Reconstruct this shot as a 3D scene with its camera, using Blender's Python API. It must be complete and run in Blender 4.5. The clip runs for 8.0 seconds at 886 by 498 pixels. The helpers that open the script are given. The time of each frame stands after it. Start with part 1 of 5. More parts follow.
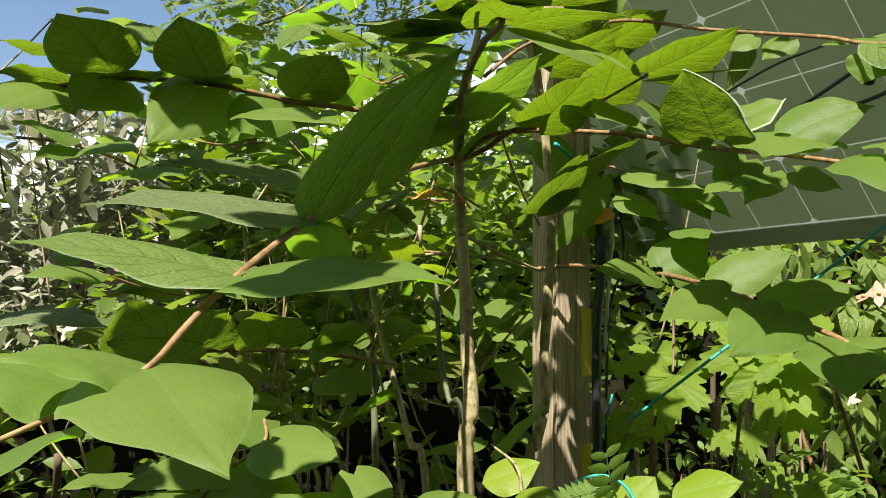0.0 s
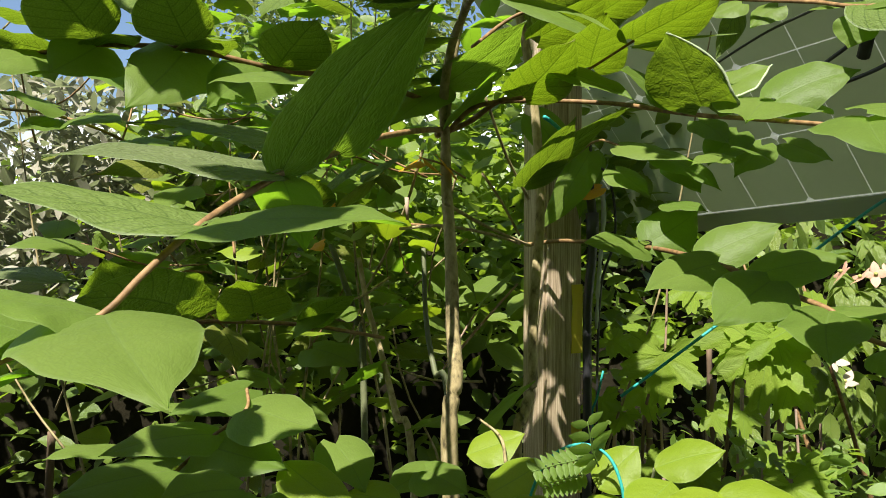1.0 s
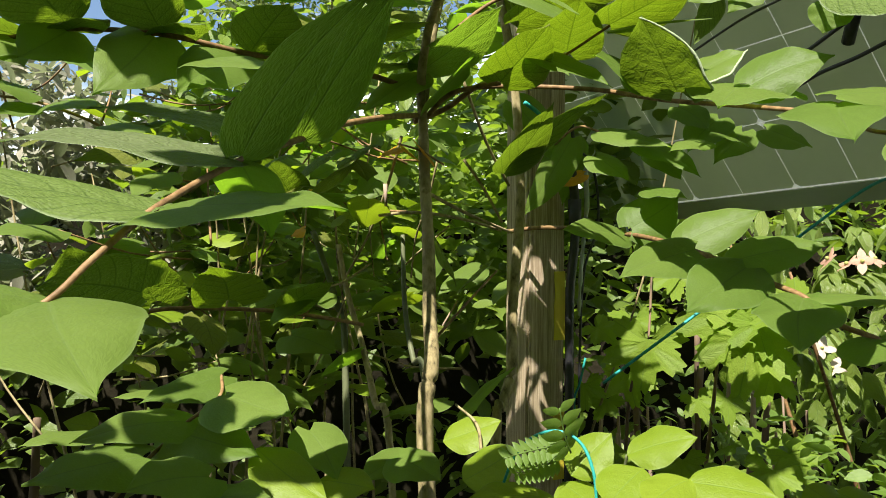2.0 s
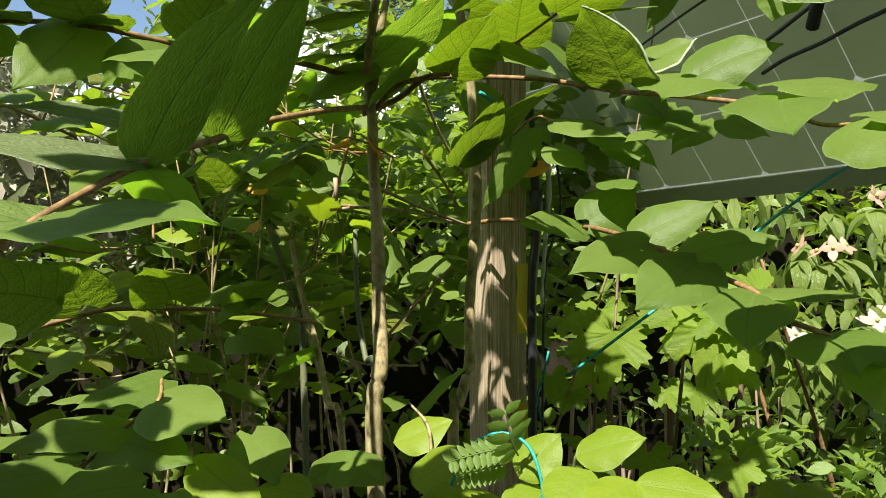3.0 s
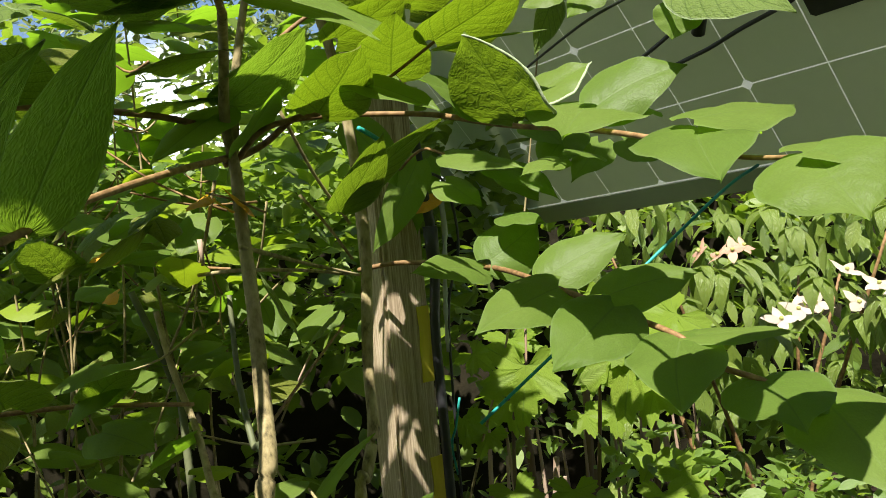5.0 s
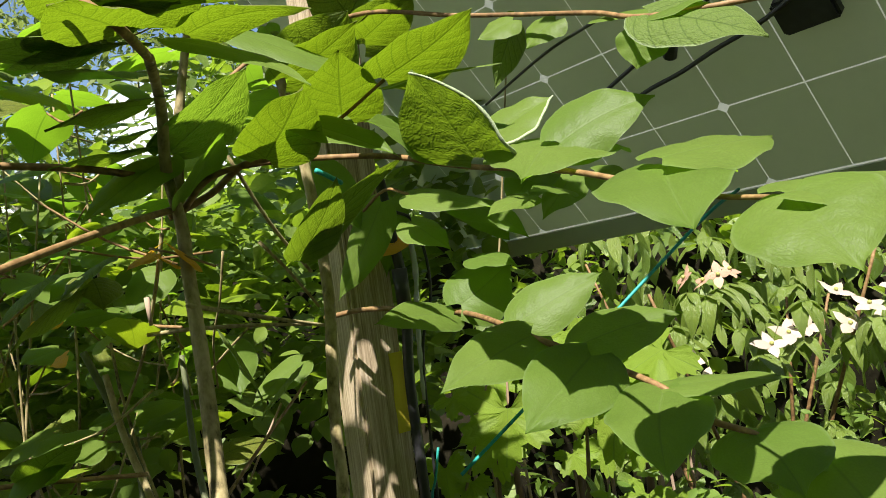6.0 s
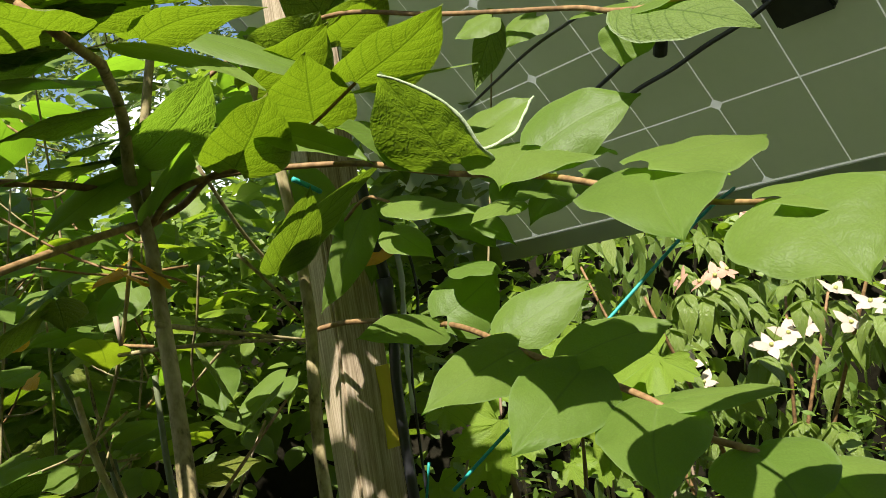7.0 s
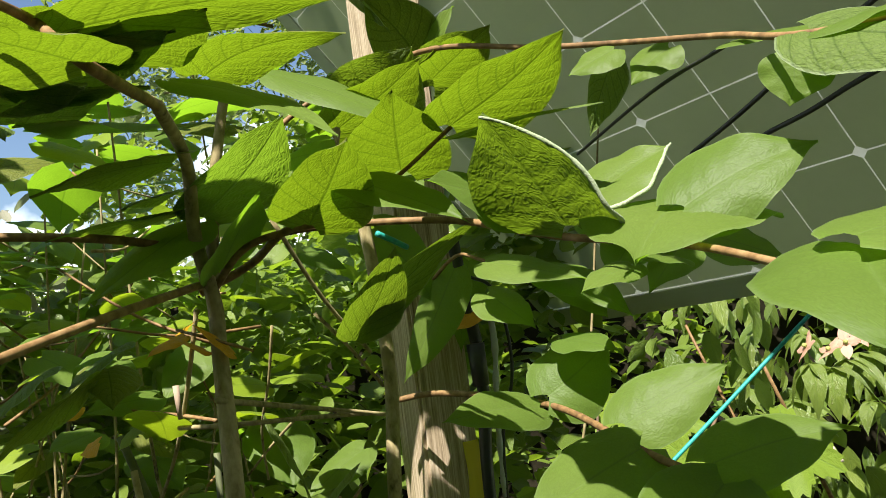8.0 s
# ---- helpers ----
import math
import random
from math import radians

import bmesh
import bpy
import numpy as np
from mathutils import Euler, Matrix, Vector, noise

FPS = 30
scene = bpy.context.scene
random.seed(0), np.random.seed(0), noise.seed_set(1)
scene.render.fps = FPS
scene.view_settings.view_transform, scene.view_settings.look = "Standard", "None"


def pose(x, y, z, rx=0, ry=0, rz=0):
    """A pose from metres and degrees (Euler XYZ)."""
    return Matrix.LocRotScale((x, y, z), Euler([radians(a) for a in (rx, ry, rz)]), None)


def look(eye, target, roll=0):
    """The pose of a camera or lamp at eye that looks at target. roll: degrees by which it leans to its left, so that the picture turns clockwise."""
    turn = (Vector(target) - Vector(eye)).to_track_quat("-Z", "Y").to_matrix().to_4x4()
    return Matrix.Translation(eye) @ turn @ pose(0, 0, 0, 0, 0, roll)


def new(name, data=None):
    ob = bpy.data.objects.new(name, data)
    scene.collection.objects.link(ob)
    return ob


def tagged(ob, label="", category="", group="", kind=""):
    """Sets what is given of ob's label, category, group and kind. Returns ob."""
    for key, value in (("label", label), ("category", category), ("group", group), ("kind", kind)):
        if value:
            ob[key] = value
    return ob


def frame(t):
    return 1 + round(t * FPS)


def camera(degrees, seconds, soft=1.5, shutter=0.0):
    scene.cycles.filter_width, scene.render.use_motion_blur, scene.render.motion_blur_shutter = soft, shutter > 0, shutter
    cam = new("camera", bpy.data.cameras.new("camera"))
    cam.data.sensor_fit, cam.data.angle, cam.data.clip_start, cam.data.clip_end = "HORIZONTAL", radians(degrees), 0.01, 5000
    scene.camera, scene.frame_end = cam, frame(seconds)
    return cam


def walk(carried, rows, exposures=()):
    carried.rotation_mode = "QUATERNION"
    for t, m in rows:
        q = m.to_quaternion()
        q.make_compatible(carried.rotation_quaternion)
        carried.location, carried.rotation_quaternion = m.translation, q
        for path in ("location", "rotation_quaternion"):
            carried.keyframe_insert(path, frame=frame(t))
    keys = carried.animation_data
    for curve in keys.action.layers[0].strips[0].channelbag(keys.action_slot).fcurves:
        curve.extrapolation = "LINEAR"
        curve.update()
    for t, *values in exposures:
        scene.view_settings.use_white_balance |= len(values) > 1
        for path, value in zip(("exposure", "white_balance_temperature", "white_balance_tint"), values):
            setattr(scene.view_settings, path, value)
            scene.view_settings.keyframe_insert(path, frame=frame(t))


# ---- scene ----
cam = camera(58.6, 8.0, soft=0.9)
METRES, EYE, TILT, LEAN, TURN = 0.45, 1.4, 0.0, 0.0, 0.0
ROWS = [
    (0.0, 0.0, 0.0, 0.0, -0.0, 0.0, -0.0),
    (0.5, 0.0245, 0.0069, -0.0309, 0.24, -0.35, -0.06),
    (1.0, 0.051, 0.0151, -0.05, 0.34, -0.73, -0.11),
    (2.5, 0.1491, 0.0392, -0.0506, -0.05, -2.23, -0.08),
    (3.0, 0.205, 0.0798, -0.0252, -0.68, -2.76, 0.43),
    (3.5, 0.2389, 0.1151, 0.0111, -1.6, -3.03, 2.1),
    (4.0, 0.2515, 0.192, 0.0322, -3.61, -3.03, 4.24),
    (4.5, 0.2398, 0.2639, 0.0619, -6.02, -2.92, 5.1),
    (5.0, 0.2496, 0.3146, 0.0728, -8.08, -2.46, 5.3),
    (6.5, 0.357, 0.4608, 0.1194, -9.12, -0.3, 8.38),
    (7.0, 0.3733, 0.4988, 0.1194, -9.13, -0.52, 8.79),
    (7.5, 0.3994, 0.634, 0.1417, -6.77, 0.84, 8.69),
    (8.0, 0.3849, 0.7352, 0.1709, -2.84, 3.46, 7.42),
]
walk(cam, [(t, pose(0, 0, EYE, TILT, LEAN, TURN) @ pose(METRES * x, METRES * y, METRES * z, 90 + pitch, roll, yaw)) for t, x, y, z, yaw, pitch, roll in ROWS],
     exposures=((0.0, 1.44), (3.0, 1.49), (5.0, 1.47), (7.0, 1.43), (7.5, 1.37), (8.0, 1.50)))

# ---- light: high summer sun from behind, blue sky ----
SUN = Vector((-0.21, -0.47, 0.86)).normalized()
world = bpy.data.worlds.new("sky")
scene.world = world
world.use_nodes = True
wn, wl = world.node_tree.nodes, world.node_tree.links
sky = wn.new("ShaderNodeTexSky")
sky.sky_type = "NISHITA"
sky.sun_disc = False
sky.ozone_density = 3.0
sky.dust_density = 1.2
sky.sun_elevation = math.asin(SUN.z)
sky.sun_rotation = math.atan2(SUN.x, SUN.y)
bg = wn["Background"]
bg.inputs["Strength"].default_value = 0.056
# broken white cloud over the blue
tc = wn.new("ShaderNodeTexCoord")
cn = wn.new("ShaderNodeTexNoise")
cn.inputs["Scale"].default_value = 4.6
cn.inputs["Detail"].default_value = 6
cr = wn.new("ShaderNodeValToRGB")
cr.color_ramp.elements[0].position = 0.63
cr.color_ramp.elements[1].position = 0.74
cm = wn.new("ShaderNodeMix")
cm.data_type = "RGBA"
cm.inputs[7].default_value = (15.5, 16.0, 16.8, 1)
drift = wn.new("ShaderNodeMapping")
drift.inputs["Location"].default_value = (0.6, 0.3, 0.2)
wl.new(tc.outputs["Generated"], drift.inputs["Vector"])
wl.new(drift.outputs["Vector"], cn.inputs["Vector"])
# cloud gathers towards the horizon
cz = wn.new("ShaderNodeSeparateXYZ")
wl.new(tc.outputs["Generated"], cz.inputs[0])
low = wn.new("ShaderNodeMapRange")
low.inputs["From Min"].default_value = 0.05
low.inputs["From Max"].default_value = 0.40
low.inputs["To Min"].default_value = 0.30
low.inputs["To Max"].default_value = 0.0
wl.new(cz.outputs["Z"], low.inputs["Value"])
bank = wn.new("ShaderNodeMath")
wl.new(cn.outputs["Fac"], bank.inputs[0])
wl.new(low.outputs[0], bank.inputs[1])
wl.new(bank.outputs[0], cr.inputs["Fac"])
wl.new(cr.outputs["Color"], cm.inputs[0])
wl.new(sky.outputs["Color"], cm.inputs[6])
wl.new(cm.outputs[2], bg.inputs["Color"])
sun_data = bpy.data.lights.new("sun", "SUN")
sun_data.energy = 5.0
sun_data.angle = radians(0.53)
sun_data.color = (1.0, 0.95, 0.87)
sun = new("sun", sun_data)
sun.matrix_world = look((0, 0, 6), Vector((0, 0, 6)) - SUN)


# ---- materials ----
def mat_base(name):
    m = bpy.data.materials.new(name)
    m.use_nodes = True
    return m, m.node_tree.nodes, m.node_tree.links, m.node_tree.nodes["Principled BSDF"], m.node_tree.nodes["Material Output"]


def math_node(n, l, op, a, b=None, c=None):
    k = n.new("ShaderNodeMath")
    k.operation = op
    for i, v in enumerate((a, b, c)):
        if v is None:
            continue
        if isinstance(v, (int, float)):
            k.inputs[i].default_value = v
        else:
            l.new(v, k.inputs[i])
    return k.outputs[0]


def ramp(n, l, fac, stops):
    r = n.new("ShaderNodeValToRGB")
    e = r.color_ramp.elements
    while len(e) < len(stops):
        e.new(0.5)
    for el, (p, c) in zip(e, stops):
        el.position = p
        el.color = (*c, 1)
    l.new(fac, r.inputs["Fac"])
    return r.outputs["Color"]


def noise_tex(n, l, vec, scale, detail=4, rough=0.55, stretch=None):
    if stretch:
        mp = n.new("ShaderNodeMapping")
        mp.inputs["Scale"].default_value = stretch
        l.new(vec, mp.inputs["Vector"])
        vec = mp.outputs["Vector"]
    t = n.new("ShaderNodeTexNoise")
    t.inputs["Scale"].default_value = scale
    t.inputs["Detail"].default_value = detail
    t.inputs["Roughness"].default_value = rough
    l.new(vec, t.inputs["Vector"])
    return t.outputs["Fac"]


def leaf_material(name, dark, light, through_colour, trans=0.42, veins=7.0, quilt=0.35, rough=0.42, spec=0.4, island=False, vein_colour=(0.16, 0.26, 0.06), rim=0.08, net_dark=0.12, vein_mix=0.45, side_mix=0.35, vein_width=0.030):
    """Living leaf: blade colour varied leaf by leaf, veins and quilting from the blade's own map, light let through."""
    dark, light = [(c[0] * 1.20, c[1], c[2] * 1.05) for c in (dark, light)]
    m, n, l, p, o = mat_base(name)
    uv = n.new("ShaderNodeUVMap").outputs["UV"]
    sep = n.new("ShaderNodeSeparateXYZ")
    l.new(uv, sep.inputs[0])
    across = math_node(n, l, "ABSOLUTE", math_node(n, l, "MULTIPLY_ADD", sep.outputs["Y"], 2.0, -1.0))
    # side veins run forward from the midrib
    run = math_node(n, l, "MULTIPLY_ADD", math_node(n, l, "POWER", across, 1.25), -0.30, sep.outputs["X"])
    wave = math_node(n, l, "PINGPONG", math_node(n, l, "MULTIPLY", run, veins), 0.5)
    side = n.new("ShaderNodeMapRange")
    side.inputs["From Min"].default_value = 0.0
    side.inputs["From Max"].default_value = vein_width
    side.inputs["To Min"].default_value = 1.0
    side.inputs["To Max"].default_value = 0.0
    l.new(wave, side.inputs["Value"])
    mid = n.new("ShaderNodeMapRange")
    mid.inputs["From Max"].default_value = 0.045
    mid.inputs["To Min"].default_value = 1.0
    mid.inputs["To Max"].default_value = 0.0
    l.new(across, mid.inputs["Value"])
    vein = math_node(n, l, "MAXIMUM", math_node(n, l, "MULTIPLY", side.outputs[0], side_mix), mid.outputs[0])
    if island:
        rnd = n.new("ShaderNodeNewGeometry").outputs["Random Per Island"]
    else:
        rnd = n.new("ShaderNodeObjectInfo").outputs["Random"]
    tex = n.new("ShaderNodeTexCoord").outputs["Object"]
    patch = noise_tex(n, l, tex, 24 if not island else 6, 3)
    fac = math_node(n, l, "MULTIPLY_ADD", rnd, 0.6, math_node(n, l, "MULTIPLY", patch, 0.4))
    col = ramp(n, l, fac, [(0.15, dark), (0.85, light)])
    mix = n.new("ShaderNodeMix")
    mix.data_type = "RGBA"
    l.new(math_node(n, l, "MULTIPLY", vein, vein_mix), mix.inputs[0])
    l.new(col, mix.inputs[6])
    mix.inputs[7].default_value = (*vein_colour, 1)
    # fine darker net between the veins, and a pale downy rim
    cells = n.new("ShaderNodeTexVoronoi")
    cells.feature = "DISTANCE_TO_EDGE"
    cells.inputs["Scale"].default_value = 30
    l.new(uv, cells.inputs["Vector"])
    mesh_line = n.new("ShaderNodeMapRange")
    mesh_line.inputs["From Max"].default_value = 0.16
    mesh_line.inputs["To Min"].default_value = net_dark
    mesh_line.inputs["To Max"].default_value = 0.0
    l.new(cells.outputs["Distance"], mesh_line.inputs["Value"])
    netted = n.new("ShaderNodeMix")
    netted.data_type = "RGBA"
    netted.blend_type = "MULTIPLY"
    l.new(mesh_line.outputs[0], netted.inputs[0])
    l.new(mix.outputs[2], netted.inputs[6])
    netted.inputs[7].default_value = (0.25, 0.3, 0.2, 1)
    edge = n.new("ShaderNodeMapRange")
    edge.inputs["From Min"].default_value = 0.93
    edge.inputs["From Max"].default_value = 0.99
    edge.inputs["To Max"].default_value = rim
    l.new(across, edge.inputs["Value"])
    rimmed = n.new("ShaderNodeMix")
    rimmed.data_type = "RGBA"
    l.new(edge.outputs[0], rimmed.inputs[0])
    l.new(netted.outputs[2], rimmed.inputs[6])
    rimmed.inputs[7].default_value = (0.42, 0.48, 0.34, 1)
    l.new(rimmed.outputs[2], p.inputs["Base Color"])
    p.inputs["Roughness"].default_value = rough
    p.inputs["Specular IOR Level"].default_value = spec
    # relief: blade swells between the veins, fine crinkle on top
    vo = n.new("ShaderNodeTexVoronoi")
    vo.feature = "SMOOTH_F1"
    vo.inputs["Scale"].default_value = 38
    vo.inputs["Randomness"].default_value = 1.0
    vo.inputs["Smoothness"].default_value = 0.6
    wob = n.new("ShaderNodeVectorMath")
    wob.operation = "MULTIPLY_ADD"
    wn2 = n.new("ShaderNodeTexNoise")
    wn2.inputs["Scale"].default_value = 9
    l.new(uv, wn2.inputs["Vector"])
    l.new(wn2.outputs["Color"], wob.inputs[0])
    wob.inputs[1].default_value = (0.12, 0.12, 0)
    l.new(uv, wob.inputs[2])
    l.new(wob.outputs[0], vo.inputs["Vector"])
    net = math_node(n, l, "MULTIPLY", vo.outputs["Distance"], -1.6)
    swell = math_node(n, l, "ADD", math_node(n, l, "MULTIPLY", wave, 0.7), math_node(n, l, "MULTIPLY", net, 0.55))
    height = math_node(n, l, "SUBTRACT", swell, math_node(n, l, "MULTIPLY", mid.outputs[0], 0.8))
    bump = n.new("ShaderNodeBump")
    bump.inputs["Strength"].default_value = quilt
    bump.inputs["Distance"].default_value = 0.0028
    l.new(height, bump.inputs["Height"])
    l.new(bump.outputs["Normal"], p.inputs["Normal"])
    tr = n.new("ShaderNodeBsdfTranslucent")
    tcol = n.new("ShaderNodeMix")
    tcol.data_type = "RGBA"
    l.new(math_node(n, l, "MULTIPLY", math_node(n, l, "MAXIMUM", vein, mesh_line.outputs[0]), 0.75), tcol.inputs[0])
    tcol.inputs[6].default_value = (*through_colour, 1)
    tcol.inputs[7].default_value = (through_colour[0] * 0.45, through_colour[1] * 0.5, through_colour[2] * 0.5, 1)
    l.new(tcol.outputs[2], tr.inputs["Color"])
    l.new(bump.outputs["Normal"], tr.inputs["Normal"])
    ms = n.new("ShaderNodeMixShader")
    ms.inputs[0].default_value = trans
    l.new(p.outputs[0], ms.inputs[1])
    l.new(tr.outputs[0], ms.inputs[2])
    l.new(ms.outputs[0], o.inputs["Surface"])
    return m


def rough_material(name, stops, scale=20, stretch=None, rough=0.8, bump=0.4, dist=0.002, metal=0.0, spec=0.3, scale2=4, mixin=0.35):
    m, n, l, p, o = mat_base(name)
    tex = n.new("ShaderNodeTexCoord").outputs["Object"]
    a = noise_tex(n, l, tex, scale, 5, 0.6, stretch)
    b = noise_tex(n, l, tex, scale2, 3, 0.5)
    fac = math_node(n, l, "MULTIPLY_ADD", b, mixin, math_node(n, l, "MULTIPLY", a, 1 - mixin))
    l.new(ramp(n, l, fac, stops), p.inputs["Base Color"])
    p.inputs["Roughness"].default_value = rough
    p.inputs["Metallic"].default_value = metal
    p.inputs["Specular IOR Level"].default_value = spec
    bn = n.new("ShaderNodeBump")
    bn.inputs["Strength"].default_value = bump
    bn.inputs["Distance"].default_value = dist
    l.new(a, bn.inputs["Height"])
    l.new(bn.outputs["Normal"], p.inputs["Normal"])
    return m


shrub_leaf = leaf_material("shrub_leaf", (0.076, 0.146, 0.024), (0.110, 0.188, 0.036), (0.27, 0.50, 0.022), trans=0.42, quilt=0.10, rough=0.48, spec=0.18, vein_colour=(0.17, 0.25, 0.07), vein_mix=0.24)
netted_leaf = leaf_material("netted_leaf", (0.085, 0.152, 0.034), (0.115, 0.188, 0.048), (0.24, 0.37, 0.017), trans=0.33, quilt=0.42, rough=0.6, spec=0.12, vein_colour=(0.045, 0.08, 0.014), rim=0.3, net_dark=0.3, vein_mix=0.75, side_mix=0.85, vein_width=0.085)
downy_leaf = leaf_material("downy_leaf", (0.082, 0.135, 0.046), (0.12, 0.175, 0.07), (0.25, 0.42, 0.024), trans=0.36, quilt=0.55, rough=0.6, spec=0.2, vein_colour=(0.22, 0.28, 0.14), rim=0.3, net_dark=0.12, vein_mix=0.3)
young_leaf = leaf_material("young_leaf", (0.095, 0.135, 0.020), (0.125, 0.165, 0.028), (0.23, 0.36, 0.011), trans=0.35, quilt=0.35, rough=0.6, spec=0.2, vein_colour=(0.05, 0.08, 0.012), rim=0.2, net_dark=0.3, vein_mix=0.75, side_mix=0.85, vein_width=0.085)
# near-black, so that gaps between the hedge leaves read as deep shade
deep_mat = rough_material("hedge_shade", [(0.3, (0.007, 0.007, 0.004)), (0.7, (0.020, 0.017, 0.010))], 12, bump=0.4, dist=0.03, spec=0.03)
yellow_leaf_mat = leaf_material("withered_leaf", (0.50, 0.28, 0.02), (0.60, 0.36, 0.03), (0.75, 0.42, 0.02), vein_colour=(0.5, 0.3, 0.05))
fresh_leaf = leaf_material("fresh_leaf", (0.115, 0.205, 0.012), (0.15, 0.245, 0.018), (0.42, 0.58, 0.02), vein_mix=0.3, trans=0.36, quilt=0.14, rough=0.5, spec=0.28)
vine_leaf = leaf_material("vine_leaf", (0.10, 0.19, 0.018), (0.15, 0.25, 0.03), (0.40, 0.62, 0.03), trans=0.42, veins=5, rough=0.6, spec=0.12)
under_leaf = leaf_material("understorey_leaf", (0.045, 0.092, 0.016), (0.120, 0.200, 0.030), (0.36, 0.54, 0.03), trans=0.33, island=True, quilt=0.25, net_dark=0.0)
silver_leaf = leaf_material("silver_leaf", (0.10, 0.125, 0.08), (0.36, 0.40, 0.30), (0.36, 0.42, 0.20), trans=0.28, island=True, quilt=0.2, rough=0.6)
tree_leaf = leaf_material("tree_leaf", (0.065, 0.105, 0.032), (0.145, 0.195, 0.075), (0.32, 0.42, 0.09), trans=0.35, island=True, quilt=0.2)
dogwood_leaf = leaf_material("dogwood_leaf", (0.055, 0.115, 0.014), (0.135, 0.215, 0.034), (0.30, 0.45, 0.05), trans=0.30, quilt=0.6, veins=6, rough=0.34, spec=0.45, net_dark=0.0, island=True)
bract_mat = leaf_material("flower_bract", (0.40, 0.385, 0.30), (0.47, 0.455, 0.37), (0.75, 0.72, 0.55), trans=0.35, quilt=0.3, veins=5, vein_colour=(0.62, 0.62, 0.45))
fern_leaf = leaf_material("feathery_leaf", (0.065, 0.14, 0.02), (0.12, 0.22, 0.04), (0.40, 0.58, 0.04), trans=0.4, quilt=0.2, island=True)
bark_mat = rough_material("shrub_bark", [(0.36, (0.06, 0.048, 0.022)), (0.46, (0.23, 0.185, 0.085)), (0.66, (0.40, 0.33, 0.18))], 120, (1, 1, 0.5), bump=0.6, dist=0.001)
twig_mat = rough_material("twig_bark", [(0.34, (0.075, 0.042, 0.018)), (0.5, (0.19, 0.11, 0.045)), (0.68, (0.31, 0.20, 0.09))], 110, bump=0.3, dist=0.0006, rough=0.6)
green_stem = rough_material("green_stem", [(0.3, (0.06, 0.075, 0.035)), (0.7, (0.15, 0.16, 0.08))], 50, bump=0.3, dist=0.0006, rough=0.6)
cable_mat = rough_material("black_rubber", [(0.3, (0.012, 0.012, 0.014)), (0.7, (0.028, 0.028, 0.03))], 80, bump=0.15, dist=0.0005, rough=0.45, spec=0.5)
twine_mat = rough_material("teal_twine", [(0.3, (0.015, 0.20, 0.175)), (0.7, (0.035, 0.36, 0.31))], 300, bump=0.6, dist=0.0008, rough=0.5)
lawn_mat = rough_material("lawn", [(0.3, (0.05, 0.09, 0.02)), (0.6, (0.10, 0.16, 0.035)), (0.8, (0.17, 0.22, 0.07))], 14, bump=1.0, dist=0.03, scale2=0.5)
soil_mat = rough_material("soil", [(0.3, (0.010, 0.007, 0.005)), (0.6, (0.024, 0.017, 0.011)), (0.8, (0.055, 0.038, 0.024))], 9, bump=0.9, dist=0.02, scale2=0.7, spec=0.05)
pale_wood = rough_material("split_wood", [(0.3, (0.12, 0.08, 0.05)), (0.5, (0.30, 0.215, 0.15)), (0.72, (0.46, 0.36, 0.27))], 60, (1, 1, 0.1), bump=0.7, dist=0.003)
wall_mat = rough_material("wall_render", [(0.3, (0.13, 0.10, 0.075)), (0.7, (0.19, 0.15, 0.115))], 60, bump=0.5, dist=0.003)
down_mat = rough_material("pale_down", [(0.3, (0.22, 0.28, 0.14)), (0.7, (0.37, 0.43, 0.28))], 500, bump=0.8, dist=0.001, rough=0.9)
old_wood = rough_material("old_wood", [(0.3, (0.06, 0.042, 0.027)), (0.6, (0.17, 0.115, 0.07)), (0.8, (0.30, 0.21, 0.14))], 30, (1, 1, 0.12), bump=0.5)


def post_material():
    m, n, l, p, o = mat_base("weathered_pine")
    tex = n.new("ShaderNodeTexCoord").outputs["Object"]
    grain = noise_tex(n, l, tex, 330, 5, 0.7, (1, 1, 0.02))
    fibre = noise_tex(n, l, tex, 600, 3, 0.6, (1, 1, 0.05))
    blot = noise_tex(n, l, tex, 6, 3, 0.5, (1, 1, 0.4))
    fac = math_node(n, l, "MULTIPLY_ADD", fibre, 0.3, math_node(n, l, "MULTIPLY", grain, 0.7))
    wood = ramp(n, l, fac, [(0.34, (0.12, 0.085, 0.045)), (0.48, (0.36, 0.275, 0.175)), (0.62, (0.60, 0.49, 0.36))])
    mix = n.new("ShaderNodeMix")
    mix.data_type = "RGBA"
    l.new(ramp(n, l, blot, [(0.52, (0, 0, 0)), (0.72, (0.55, 0.55, 0.55))]), mix.inputs[0])
    l.new(wood, mix.inputs[6])
    mix.inputs[7].default_value = (0.27, 0.23, 0.12, 1)
    l.new(mix.outputs[2], p.inputs["Base Color"])
    p.inputs["Roughness"].default_value = 0.85
    bn = n.new("ShaderNodeBump")
    bn.inputs["Strength"].default_value = 0.55
    bn.inputs["Distance"].default_value = 0.0015
    l.new(fac, bn.inputs["Height"])
    l.new(bn.outputs["Normal"], p.inputs["Normal"])
    return m


